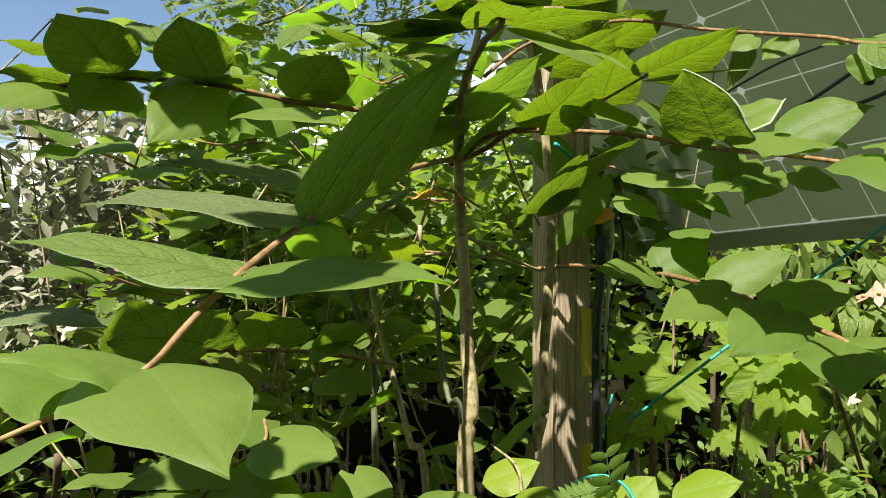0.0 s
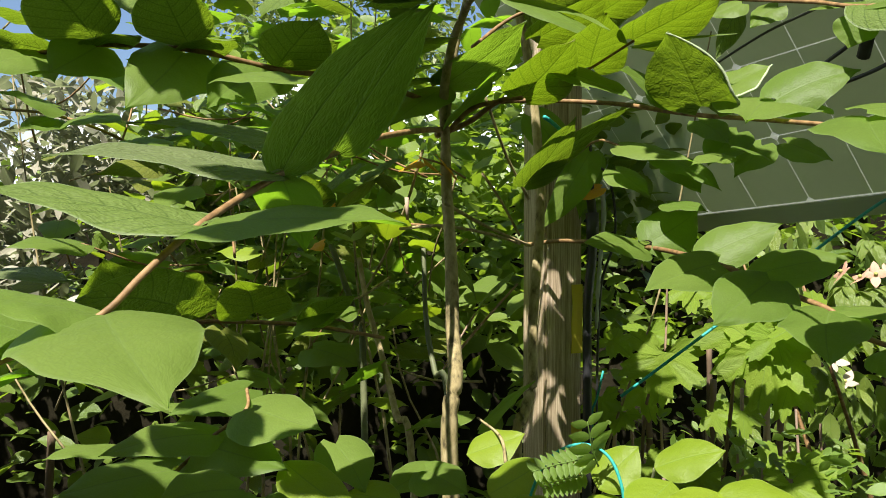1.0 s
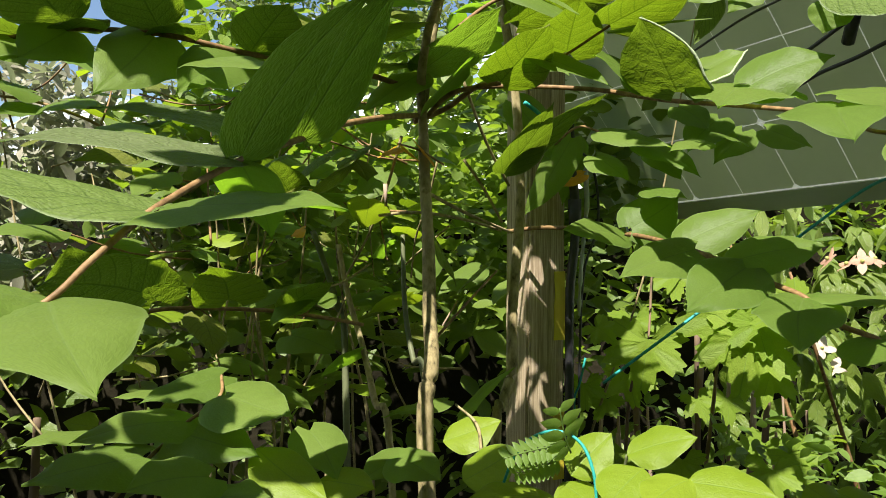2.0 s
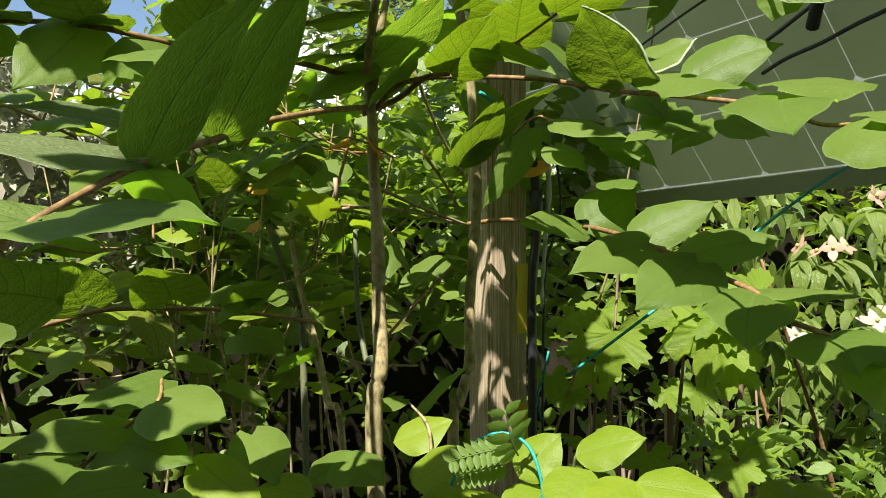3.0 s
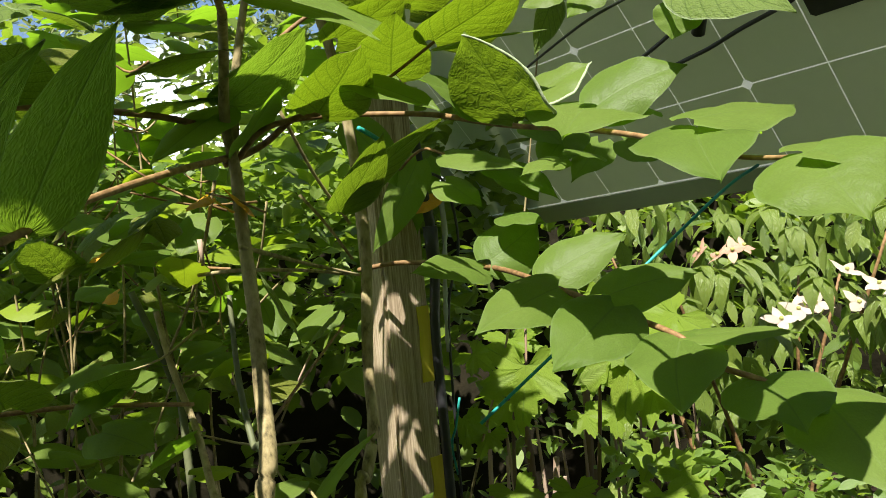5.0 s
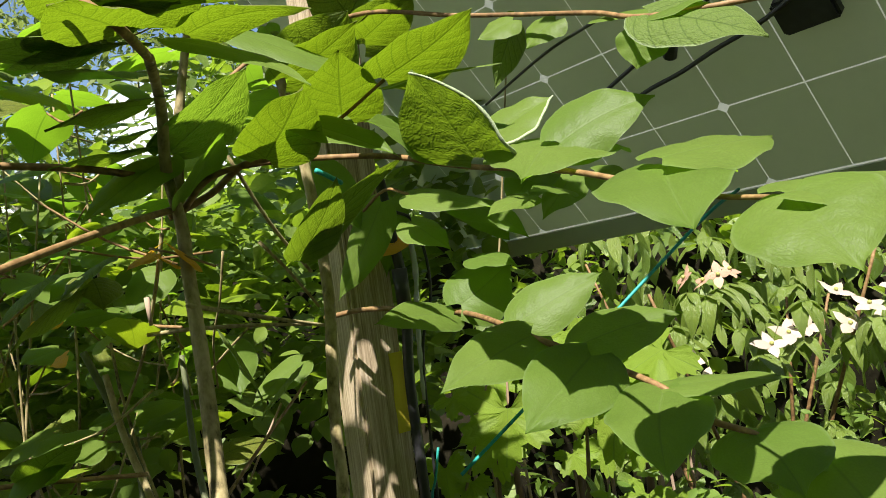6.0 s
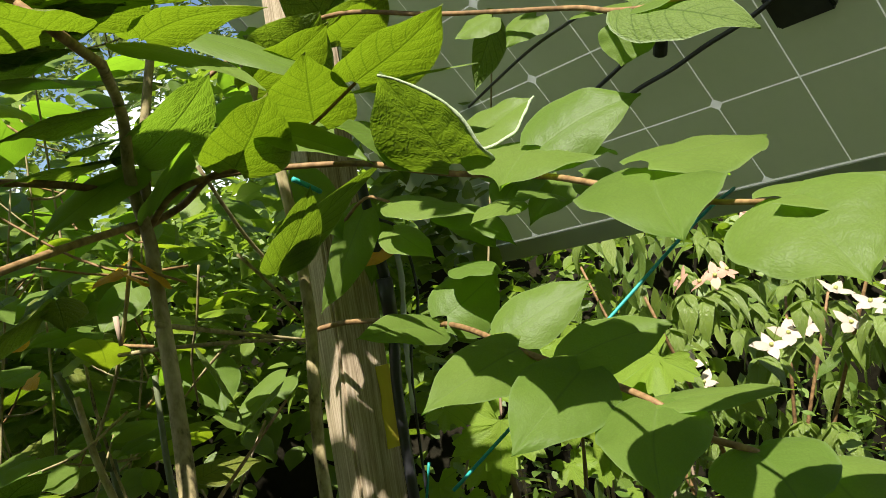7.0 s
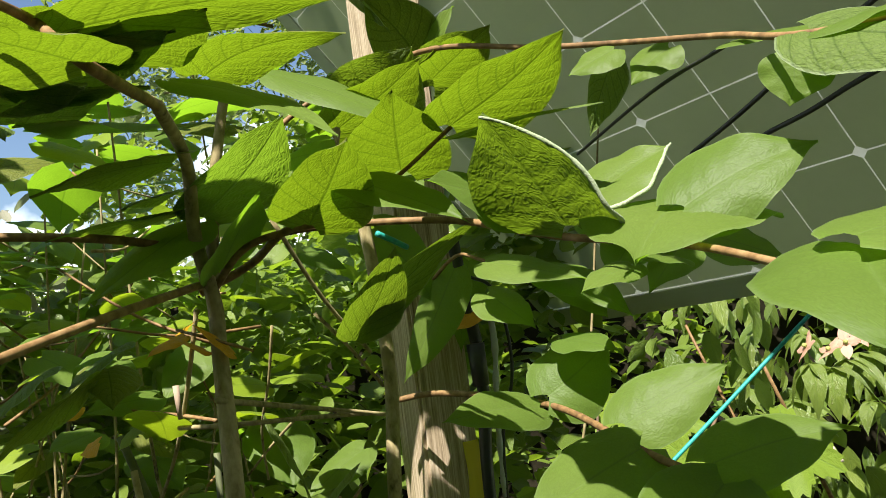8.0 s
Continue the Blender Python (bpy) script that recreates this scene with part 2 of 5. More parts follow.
post_mat = post_material()
stain_mat = rough_material("yellow_stain", [(0.3, (0.48, 0.38, 0.03)), (0.7, (0.64, 0.53, 0.05))], 60, (1, 1, 0.1), bump=0.3)
pollen_mat = rough_material("flower_centre", [(0.3, (0.22, 0.26, 0.06)), (0.7, (0.36, 0.36, 0.12))], 400, bump=0.8)
faded_mat = leaf_material("faded_bract", (0.42, 0.27, 0.17), (0.56, 0.42, 0.30), (0.6, 0.42, 0.25), trans=0.3, quilt=0.4, veins=5, vein_colour=(0.5, 0.3, 0.2))
sleeve_mat = rough_material("milky_plastic", [(0.3, (0.30, 0.33, 0.30)), (0.7, (0.50, 0.52, 0.48))], 25, rough=0.25, bump=0.5, dist=0.003, spec=0.6)


def sheet_material(name, low, high, through_colour, trans):
    """Thin panel layer that lets some of the sun on its far side through."""
    m, n, l, p, o = mat_base(name)
    tex = n.new("ShaderNodeTexCoord").outputs["Object"]
    fine = noise_tex(n, l, tex, 60, 3)
    broad = noise_tex(n, l, tex, 3, 3)
    fac = math_node(n, l, "MULTIPLY_ADD", fine, 0.3, math_node(n, l, "MULTIPLY", broad, 0.7))
    l.new(ramp(n, l, fac, [(0.3, low), (0.7, high)]), p.inputs["Base Color"])
    p.inputs["Roughness"].default_value = 0.32
    p.inputs["Specular IOR Level"].default_value = 0.5
    tr = n.new("ShaderNodeBsdfTranslucent")
    tr.inputs["Color"].default_value = (*through_colour, 1)
    ms = n.new("ShaderNodeMixShader")
    ms.inputs[0].default_value = trans
    l.new(p.outputs[0], ms.inputs[1])
    l.new(tr.outputs[0], ms.inputs[2])
    l.new(ms.outputs[0], o.inputs["Surface"])
    return m


cell_mat = sheet_material("solar_cell", (0.30, 0.33, 0.235), (0.36, 0.385, 0.275), (0.72, 0.84, 0.50), 0.245)
gap_mat = sheet_material("cell_gap", (0.72, 0.72, 0.64), (0.80, 0.79, 0.71), (0.90, 0.92, 0.80), 0.26)
rim_mat = rough_material("panel_rim", [(0.3, (0.34, 0.37, 0.27)), (0.7, (0.39, 0.42, 0.31))], 12, rough=0.5, bump=0.05)


# ---- mesh helpers ----
def thing(name, label, category, at=(0, 0, 0), kind="", group=""):
    e = new(name)
    e.location = at
    e.empty_display_size = 0.05
    return tagged(e, label, category, group, kind)


def mesh_from(name, verts, faces, material, uvs=None, smooth=True):
    me = bpy.data.meshes.new(name)
    me.from_pydata(verts, [], faces)
    if uvs is not None:
        lay = me.uv_layers.new(name="UVMap")
        idx = np.empty(len(me.loops), dtype=np.int32)
        me.loops.foreach_get("vertex_index", idx)
        lay.data.foreach_set("uv", np.asarray(uvs, dtype=np.float32)[idx].ravel())
    if smooth:
        me.polygons.foreach_set("use_smooth", [True] * len(me.polygons))
    me.materials.append(material)
    me.update()
    return me


def under(ob, parent):
    """Makes ob a part of parent, its own place kept."""
    ob.parent = parent
    ob.matrix_parent_inverse = Matrix.Translation(-parent.location) if parent.parent is None else Matrix.Identity(4)
    return ob


def part(name, bm, material, parent, label=""):
    me = bpy.data.meshes.new(name)
    bm.to_mesh(me)
    bm.free()
    me.materials.append(material)
    return tagged(under(new(name, me), parent), label)


def smooth_path(points, per=6):
    pts = [Vector(p) for p in points]
    if len(pts) < 3:
        return pts
    ext = [pts[0] * 2 - pts[1]] + pts + [pts[-1] * 2 - pts[-2]]
    out = []
    for i in range(1, len(ext) - 2):
        a, b, c, d = ext[i - 1:i + 3]
        for k in range(per):
            t = k / per
            out.append(0.5 * (2 * b + (c - a) * t + (2 * a - 5 * b + 4 * c - d) * t * t + (3 * b - a - 3 * c + d) * t ** 3))
    out.append(pts[-1])
    return out


def tube_geometry(points, r0, r1, seg=8, per=6, knots=0.0, seed=1, node_at=()):
    """Tapered tube along a smooth path; knots makes it gnarled, node_at thickens it at those points."""
    path = smooth_path(points, per)
    rnd = random.Random(seed)
    verts, faces = [], []
    up = Vector((0.13, 0.2, 0.97))
    for i, p in enumerate(path):
        d = (path[min(i + 1, len(path) - 1)] - path[max(i - 1, 0)]).normalized()
        s = d.cross(up)
        if s.length < 0.1:
            s = d.cross(Vector((1, 0, 0)))
        s.normalize()
        q = s.cross(d)
        r = r0 + (r1 - r0) * i / max(1, len(path) - 1)
        r *= 1 + knots * rnd.uniform(-1, 1)
        for w in node_at:
            g = (Vector(w) - p).length
            r *= 1 + 0.55 * math.exp(-(g / 0.006) ** 2)
        for k in range(seg):
            a = 2 * math.pi * k / seg
            verts.append(p + s * (r * math.cos(a)) + q * (r * math.sin(a)))
    for i in range(len(path) - 1):
        for k in range(seg):
            a, b = i * seg + k, i * seg + (k + 1) % seg
            faces.append((a, b, b + seg, a + seg))
    faces.append(tuple(range(seg))[::-1])
    faces.append(tuple(range((len(path) - 1) * seg, len(path) * seg)))
    return verts, faces


def tube(name, points, r0, r1, material, parent, label="", **kw):
    v, f = tube_geometry(points, r0, r1, **kw)
    return tagged(under(new(name, mesh_from(name, v, f, material)), parent), label)


PROFILE_S = np.array([0, 0.04, 0.1, 0.18, 0.27, 0.36, 0.48, 0.6, 0.72, 0.82, 0.9, 0.95, 1.0])
PROFILE_H = np.array([0.30, 0.64, 0.87, 0.98, 1.0, 0.97, 0.88, 0.75, 0.555, 0.35, 0.17, 0.07, 0.0])


OVAL_H = np.array([0.0, 0.30, 0.56, 0.78, 0.93, 1.0, 0.99, 0.90, 0.72, 0.50, 0.27, 0.13, 0.0])


def blade(length, width, fold, droop, rnd, nu=18, nv=5, lobe=0.16, oval=False, pucker=0.0):
    """Heart-shaped blade with a drawn-out tip: arrays of points and map, the chord from base to tip along x."""
    ph, ph2 = rnd.uniform(0, 6.28), rnd.uniform(0, 6.28)
    lobe = 0.0 if oval else lobe * min(1.0, width / length / 0.65) ** 2
    twist = rnd.uniform(-0.10, 0.10)
    skew = rnd.uniform(-0.05, 0.05)
    pts, uvs = [], []
    for i in range(nu + 1):
        s = i / nu
        s = 0.55 * s + 0.45 * (1 - math.cos(math.pi * s)) / 2
        h = float(np.interp(s, PROFILE_S, OVAL_H if oval else PROFILE_H)) * width / 2
        for j in range(-nv, nv + 1):
            v = j / nv
            y = v * h * (1 + skew * (1 if v > 0 else -1))
            x = length * s - lobe * length * (abs(v) ** 1.4) * (1 - s) ** 5
            z = fold * abs(y) - 0.55 * (abs(y) ** 2) / width
            z += 0.022 * width * math.sin(9 * s + ph) * abs(v) ** 2 + 0.016 * width * math.sin(17 * s + ph2 + 2 * v) * abs(v) ** 2
            z -= droop * length * (0.15 * s + 0.85 * s * s)
            run = (s - 0.30 * abs(v) ** 1.25) * 7.0
            z += pucker * width * (abs(math.sin(math.pi * run)) ** 0.6) * min(1.0, 4 * abs(v)) * min(1.0, 3 * (1 - abs(v)) + 0.3)
            y += skew * length * math.sin(math.pi * s)
            z += twist * y * s
            pts.append((x, y, z))
            uvs.append((s, 0.5 + 0.5 * v))
    pts = np.array(pts)
    tip = pts[nu * (2 * nv + 1) + nv]
    ang = math.atan2(tip[2], tip[0])
    c, sn = math.cos(ang), math.sin(ang)
    x = pts[:, 0] * c + pts[:, 2] * sn
    z = -pts[:, 0] * sn + pts[:, 2] * c
    pts[:, 0], pts[:, 2] = x * length / math.hypot(tip[0], tip[2]), z
    faces = []
    w = 2 * nv + 1
    for i in range(nu):
        for j in range(2 * nv):
            a = i * w + j
            faces.append((a, a + w, a + w + 1, a + 1))
    return pts, faces, uvs


def leaf_frame(base, tip, normal):
    b, t = Vector(base), Vector(tip)
    ax = (t - b).normalized()
    n = Vector(normal)
    n = (n - ax * n.dot(ax)).normalized()
    m = Matrix((ax, n.cross(ax), n)).transposed().to_4x4()
    m.translation = b
    return m, (t - b).length


LEAF_COUNT = [0]


# ---- ground ----
def ground_sheet():
    n = 60
    verts, faces = [], []
    for i in range(n + 1):
        for j in range(n + 1):
            u, v = 2 * i / n - 1, 2 * j / n - 1
            x, y = 400 * u * abs(u) ** 2.2, 400 * v * abs(v) ** 2.2
            z = 0.03 * noise.noise(Vector((x * 0.9, y * 0.9, 0)))
            verts.append((x, y, z))
    for i in range(n):
        for j in range(n):
            a = i * (n + 1) + j
            faces.append((a, a + n + 1, a + n + 2, a + 1))
    return tagged(new("ground", mesh_from("ground", verts, faces, lawn_mat)), "mown green lawn round the planted bed", "ground", kind="structure")


ground_sheet()


def planted_bed():
    n = 40
    verts, faces = [], []
    for i in range(n + 1):
        for j in range(n + 1):
            x, y = -5 + 10 * i / n, 0.45 + 4.6 * j / n
            edge = min(i, n - i, j, n - j) / n
            verts.append((x, y, 0.02 + min(0.12, edge) + 0.03 * noise.noise(Vector((x * 3, y * 3, 1)))))
    for i in range(n):
        for j in range(n):
            a = i * (n + 1) + j
            faces.append((a, a + n + 1, a + n + 2, a + 1))
    return tagged(new("soil_bed", mesh_from("soil_bed", verts, faces, soil_mat)), "dark garden soil of the planted bed", "soil", kind="structure")


planted_bed()


def wall_behind():
    """Plain unseen wall, added to cut sky light and lawn bounce from behind."""
    bm = bmesh.new()
    bmesh.ops.create_cube(bm, size=1)
    bmesh.ops.scale(bm, vec=(14, 0.3, 4.0), verts=bm.verts)
    bmesh.ops.translate(bm, vec=(0, -1.55, 2.0), verts=bm.verts)
    me = bpy.data.meshes.new("shade_wall")
    bm.to_mesh(me)
    bm.free()
    me.materials.append(wall_mat)
    return tagged(new("shade_wall", me), "plain brown wall added unseen behind the garden to cut sky light", "wall", kind="structure")


wall_behind()

# ---- square wooden post ----
post = thing("wooden_post", "weathered square pine post standing in the bed", "post", (0.193, 1.292, 0))
PU, PV = Vector((0.906, 0.423, 0)), Vector((-0.423, 0.906, 0))


def post_body():
    bm = bmesh.new()
    bmesh.ops.create_cube(bm, size=1)
    bmesh.ops.scale(bm, vec=(0.070, 0.070, 2.15), verts=bm.verts)
    bmesh.ops.translate(bm, vec=(0, 0, 1.075), verts=bm.verts)
    bmesh.ops.bevel(bm, geom=[e for e in bm.edges if abs(e.verts[0].co.z - e.verts[1].co.z) > 1], offset=0.004, segments=2, affect="EDGES")
    for v in bm.verts:
        v.co = v.co.x * PU + v.co.y * PV + Vector((0, 0, v.co.z))
        v.co += post.location
    return part("timber", bm, post_mat, post)


post_body()


def post_stain(z0, z1):
    """Yellow weathering along one arris of the post."""
    bm = bmesh.new()
    bmesh.ops.create_cube(bm, size=1)
    bmesh.ops.scale(bm, vec=(0.020, 0.004, z1 - z0), verts=bm.verts)
    bmesh.ops.subdivide_edges(bm, edges=[e for e in bm.edges if abs(e.verts[0].co.z - e.verts[1].co.z) > 0.05], cuts=16)
    for v in bm.verts:
        if v.co.x < 0:
            v.co.x += 0.004 * noise.noise(Vector((v.co.z * 24, 0, 3)))
        v.co = (v.co.x + 0.0245) * PU + (v.co.y - 0.0342) * PV + Vector((0, 0, v.co.z + (z0 + z1) / 2)) + post.location
    return part("stain", bm, stain_mat, post, "yellow stained edge")


# yellow kept to the edge's two sunlit stretches, left off in the shade
post_stain(1.195, 1.305)
post_stain(0.97, 1.085)

# ---- solar panel leaning over the bed ----
PAN_O, PAN_U, PAN_V = Vector((0.554, 1.466, 1.694)), Vector((0.497, -0.865, 0.066)).normalized(), Vector((0.57, 0.268, -0.776)).normalized()
PAN_V = (PAN_V - PAN_U * PAN_V.dot(PAN_U)).normalized()
PAN_N = PAN_U.cross(PAN_V).normalized()
if PAN_N.y > 0:
    PAN_N = -PAN_N
CU, CV = 0.1258, 0.1544
panel = thing("solar_panel", "glass solar panel with grey-green cells leaning over the bed", "solar panel", tuple(PAN_O))


def pan(u, v, d=0.0):
    return PAN_O + PAN_U * (u * CU) + PAN_V * (v * CV) + PAN_N * d


def slab(points, depth, material, name, parent, label="", bevel=0.0):
    bm = bmesh.new()
    top = [bm.verts.new(p) for p in points]
    if depth == 0:
        bm.faces.new(top)
        return part(name, bm, material, parent, label)
    low = [bm.verts.new(p - PAN_N * depth) for p in points]
    bm.faces.new(top)
    bm.faces.new(low[::-1])
    k = len(points)
    for i in range(k):
        bm.faces.new((top[i], low[i], low[(i + 1) % k], top[(i + 1) % k]))
    bmesh.ops.recalc_face_normals(bm, faces=bm.faces)
    return part(name, bm, material, parent, label)


C0, C1, R0, R1 = -4, 6, -6, 2
slab([pan(C0 - 0.3, R0 - 0.3), pan(C1 + 0.3, R0 - 0.3), pan(C1 + 0.3, R1 + 0.3), pan(C0 - 0.3, R1 + 0.3)], 0, gap_mat, "backsheet", panel)
for (u0, u1, v0, v1) in ((C0 - 0.3, C1 + 0.3, R1 + 0.02, R1 + 0.3), (C0 - 0.3, C1 + 0.3, R0 - 0.3, R0 - 0.02), (C0 - 0.3, C0 - 0.02, R0 - 0.02, R1 + 0.02), (C1 + 0.02, C1 + 0.3, R0 - 0.02, R1 + 0.02)):
    slab([pan(u0, v0, 0.004), pan(u1, v0, 0.004), pan(u1, v1, 0.004), pan(u0, v1, 0.004)], 0.0035, rim_mat, "rim", panel)
for i in range(C0, C1):
    for j in range(R0, R1):
        g, ch = 0.0075, 0.068
        lo, hi = (ch, 0.0) if i % 2 == 0 else (0.0, ch)
        c = []
        for u, v in ((i + g + lo, j + g), (i + 1 - g - hi, j + g), (i + 1 - g, j + g + hi * 0.8), (i + 1 - g, j + 1 - g - hi * 0.8), (i + 1 - g - hi, j + 1 - g), (i + g + lo, j + 1 - g), (i + g, j + 1 - g - lo * 0.8), (i + g, j + g + lo * 0.8)):
            q = pan(u, v, 0.0016)
            if not c or (q - c[-1]).length > 1e-4:
                c.append(q)
        if (c[0] - c[-1]).length < 1e-4:
            c.pop()
        slab(c, 0, cell_mat, "cell", panel)

# ---- large-leaved shrub ----
shrub = thing("shrub", "large shrub with heart-shaped green leaves on tan branches", "shrub", (0.03, 0.87, 0))


def leaf(base, tip, normal, width, fold=0.1, droop=0.2, material=None, owner=None, rolled=0, oval=False):
    LEAF_COUNT[0] += 1
    rnd = random.Random(LEAF_COUNT[0] * 7 + 3)
    m, length = leaf_frame(base, tip, normal)
    pts, faces, uvs = blade(length, width, fold, droop, rnd, 30, 6, oval=oval or material is fresh_leaf, pucker=0.02 if material in (netted_leaf, young_leaf, downy_leaf) else 0.012)
    ob = new("leaf", mesh_from("leaf", [tuple(p) for p in pts], faces, material or shrub_leaf, uvs))
    o = owner or shrub
    ob.parent = o
    ob.matrix_parent_inverse = Matrix.Translation(-o.location)
    ob.matrix_basis = m
    if rolled:
        edge = [pts[i * 13 + 6 + 6 * rolled] for i in range(2, 31, 4)]
        v, f = tube_geometry([Vector(p) for p in edge], 0.0016, 0.0009, seg=8, per=5, knots=0.22, seed=LEAF_COUNT[0])
        rim = tagged(new("rolled_edge", mesh_from("rolled_edge", v, f, down_mat)), "pale downy rolled edge")
        rim.parent = ob
    return ob


tube("stem", [(0.042, 0.803, 1.612), (0.027, 0.917, 1.599), (0.018, 0.954, 1.548), (0.020, 0.984, 1.497), (0.021, 0.979, 1.451), (0.027, 0.953, 1.354), (0.029, 0.933, 1.275), (0.032, 0.902, 1.220), (0.025, 0.887, 1.153), (0.035, 0.870, 0.900), (0.040, 0.860, 0.500), (0.030, 0.870, 0.000)], 0.0042, 0.012, bark_mat, shrub)
tube("stem", [(0.018, 0.991, 1.510), (0.026, 0.995, 1.580), (0.034, 0.997, 1.626), (0.049, 1.000, 1.692)], 0.006, 0.004, bark_mat, shrub)
tube("branch", [(0.017, 0.992, 1.514), (-0.015, 0.841, 1.491), (-0.051, 0.710, 1.465), (-0.068, 0.640, 1.446), (-0.091, 0.539, 1.420), (-0.117, 0.455, 1.386), (-0.136, 0.422, 1.360), (-0.151, 0.402, 1.339), (-0.176, 0.387, 1.325), (-0.209, 0.372, 1.310)], 0.0034, 0.0014, twig_mat, shrub)
tube("branch", [(0.042, 0.803, 1.612), (0.050, 0.670, 1.596), (0.022, 0.692, 1.625), (0.023, 0.632, 1.616)], 0.0036, 0.0022, twig_mat, shrub)
tube("branch", [(0.018, 0.974, 1.537), (-0.036, 0.934, 1.551), (-0.109, 0.884, 1.558), (-0.161, 0.853, 1.559), (-0.240, 0.813, 1.570), (-0.344, 0.833, 1.580), (-0.420, 0.862, 1.578), (-0.537, 0.902, 1.574)], 0.0036, 0.0024, twig_mat, shrub)
tube("branch", [(0.020, 0.984, 1.506), (0.053, 0.974, 1.537), (0.107, 0.965, 1.545), (0.208, 0.918, 1.534), (0.256, 0.845, 1.513), (0.281, 0.804, 1.502), (0.327, 0.732, 1.486), (0.342, 0.615, 1.462), (0.392, 0.644, 1.453), (0.399, 0.577, 1.447)], 0.0034, 0.0016, twig_mat, shrub)
tube("branch", [(0.143, 1.220, 1.369), (0.202, 1.180, 1.375), (0.294, 1.054, 1.366), (0.331, 0.896, 1.348), (0.384, 0.837, 1.320), (0.404, 0.793, 1.307), (0.423, 0.770, 1.285), (0.450, 0.745, 1.273), (0.474, 0.711, 1.257)], 0.0035, 0.0025, twig_mat, shrub)
tube("branch", [(0.008, 0.990, 1.506), (0.049, 1.004, 1.525), (0.083, 0.968, 1.544), (0.111, 0.943, 1.545)], 0.004, 0.003, twig_mat, shrub)
tube("stem", [(0.121, 1.105, 1.687), (0.133, 1.105, 1.632), (0.146, 1.105, 1.530), (0.151, 1.104, 1.412), (0.145, 1.093, 1.334), (0.139, 1.083, 1.257), (0.138, 1.072, 1.189), (0.125, 1.062, 1.138), (0.115, 1.052, 1.087), (0.120, 1.060, 0.600), (0.120, 1.050, 0.000)], 0.006, 0.008, bark_mat, shrub)
tube("stem", [(-0.101, 1.106, 1.351), (-0.087, 1.092, 1.285), (-0.064, 1.078, 1.211), (-0.043, 1.024, 1.150), (-0.020, 0.990, 1.082), (0.000, 0.950, 0.500), (0.000, 0.930, 0.000)], 0.0036, 0.0055, bark_mat, shrub)
tube("stem", [(-0.009, 1.054, 1.365), (-0.005, 1.030, 1.275), (0.007, 0.996, 1.211), (0.025, 0.942, 1.156), (0.030, 0.900, 0.600), (0.030, 0.890, 0.000)], 0.003, 0.005, green_stem, shrub)
tube("twig", [(-0.370, 0.908, 1.257), (-0.329, 0.937, 1.268), (-0.281, 0.957, 1.277), (-0.180, 1.004, 1.270), (-0.112, 1.031, 1.258), (-0.063, 1.069, 1.244)], 0.0028, 0.0025, twig_mat, shrub)
tube("twig", [(0.027, 0.946, 1.233), (0.065, 0.997, 1.270), (0.115, 1.049, 1.318)], 0.002, 0.0015, twig_mat, shrub)
tube("twig", [(0.020, 0.956, 1.420), (0.075, 1.054, 1.394), (0.141, 1.131, 1.368)], 0.0026, 0.002, bark_mat, shrub)
tube("twig", [(-0.040, 1.057, 1.391), (0.014, 1.005, 1.394), (0.075, 1.053, 1.385), (0.126, 1.131, 1.371)], 0.0022, 0.002, bark_mat, shrub)
tube("twig", [(0.475, 0.663, 1.580), (0.396, 0.716, 1.586), (0.388, 0.798, 1.614), (0.346, 0.866, 1.637), (0.298, 0.914, 1.655), (0.224, 0.977, 1.683), (0.156, 1.039, 1.683), (0.107, 1.067, 1.673), (0.054, 1.034, 1.626)], 0.002, 0.0026, twig_mat, shrub)
tube("twig", [(-0.568, 1.052, 1.549), (-0.500, 1.052, 1.541), (-0.432, 1.052, 1.519), (-0.375, 1.082, 1.488)], 0.002, 0.002, twig_mat, shrub)
tube("twig", [(0.388, 0.798, 1.607), (0.382, 0.921, 1.612), (0.352, 1.057, 1.593)], 0.0015, 0.0015, cable_mat, shrub)
tube("twig", [(0.069, 1.013, 1.562), (0.100, 1.058, 1.490), (0.135, 1.104, 1.433)], 0.002, 0.002, bark_mat, shrub)
tube("twig", [(-0.195, 0.862, 1.214), (-0.186, 0.822, 1.200), (-0.216, 0.811, 1.176), (-0.230, 0.810, 1.162), (-0.245, 0.769, 1.146), (-0.268, 0.738, 1.114)], 0.0018, 0.0022, twig_mat, shrub)
tube("twig", [(0.226, 0.779, 1.153), (0.226, 0.788, 1.130), (0.235, 0.807, 1.084)], 0.0014, 0.002, green_stem, shrub)
tube("twig", [(0.270, 0.729, 1.143), (0.251, 0.748, 1.132), (0.233, 0.787, 1.102)], 0.0014, 0.002, green_stem, shrub)
tube("twig", [(0.199, 1.192, 1.489), (0.231, 1.126, 1.516), (0.255, 1.087, 1.506), (0.304, 1.074, 1.489), (0.361, 1.105, 1.461)], 0.002, 0.0014, twig_mat, shrub)
tube("twig", [(0.117, 0.942, 1.543), (0.153, 0.916, 1.555), (0.183, 0.902, 1.570), (0.217, 0.836, 1.585)], 0.002, 0.0014, twig_mat, shrub)
tube("twig", [(-0.012, 0.982, 1.478), (0.017, 0.968, 1.468), (0.045, 0.993, 1.453)], 0.0012, 0.0014, twig_mat, shrub)
tube("twig", [(0.088, 0.879, 1.128), (0.083, 0.901, 1.153), (0.061, 0.991, 1.154)], 0.002, 0.0015, bark_mat, shrub)
tube("twig", [(0.035, 1.157, 1.470), (0.021, 1.179, 1.412), (0.002, 1.212, 1.358), (-0.007, 1.264, 1.295)], 0.0016, 0.0014, bark_mat, shrub)
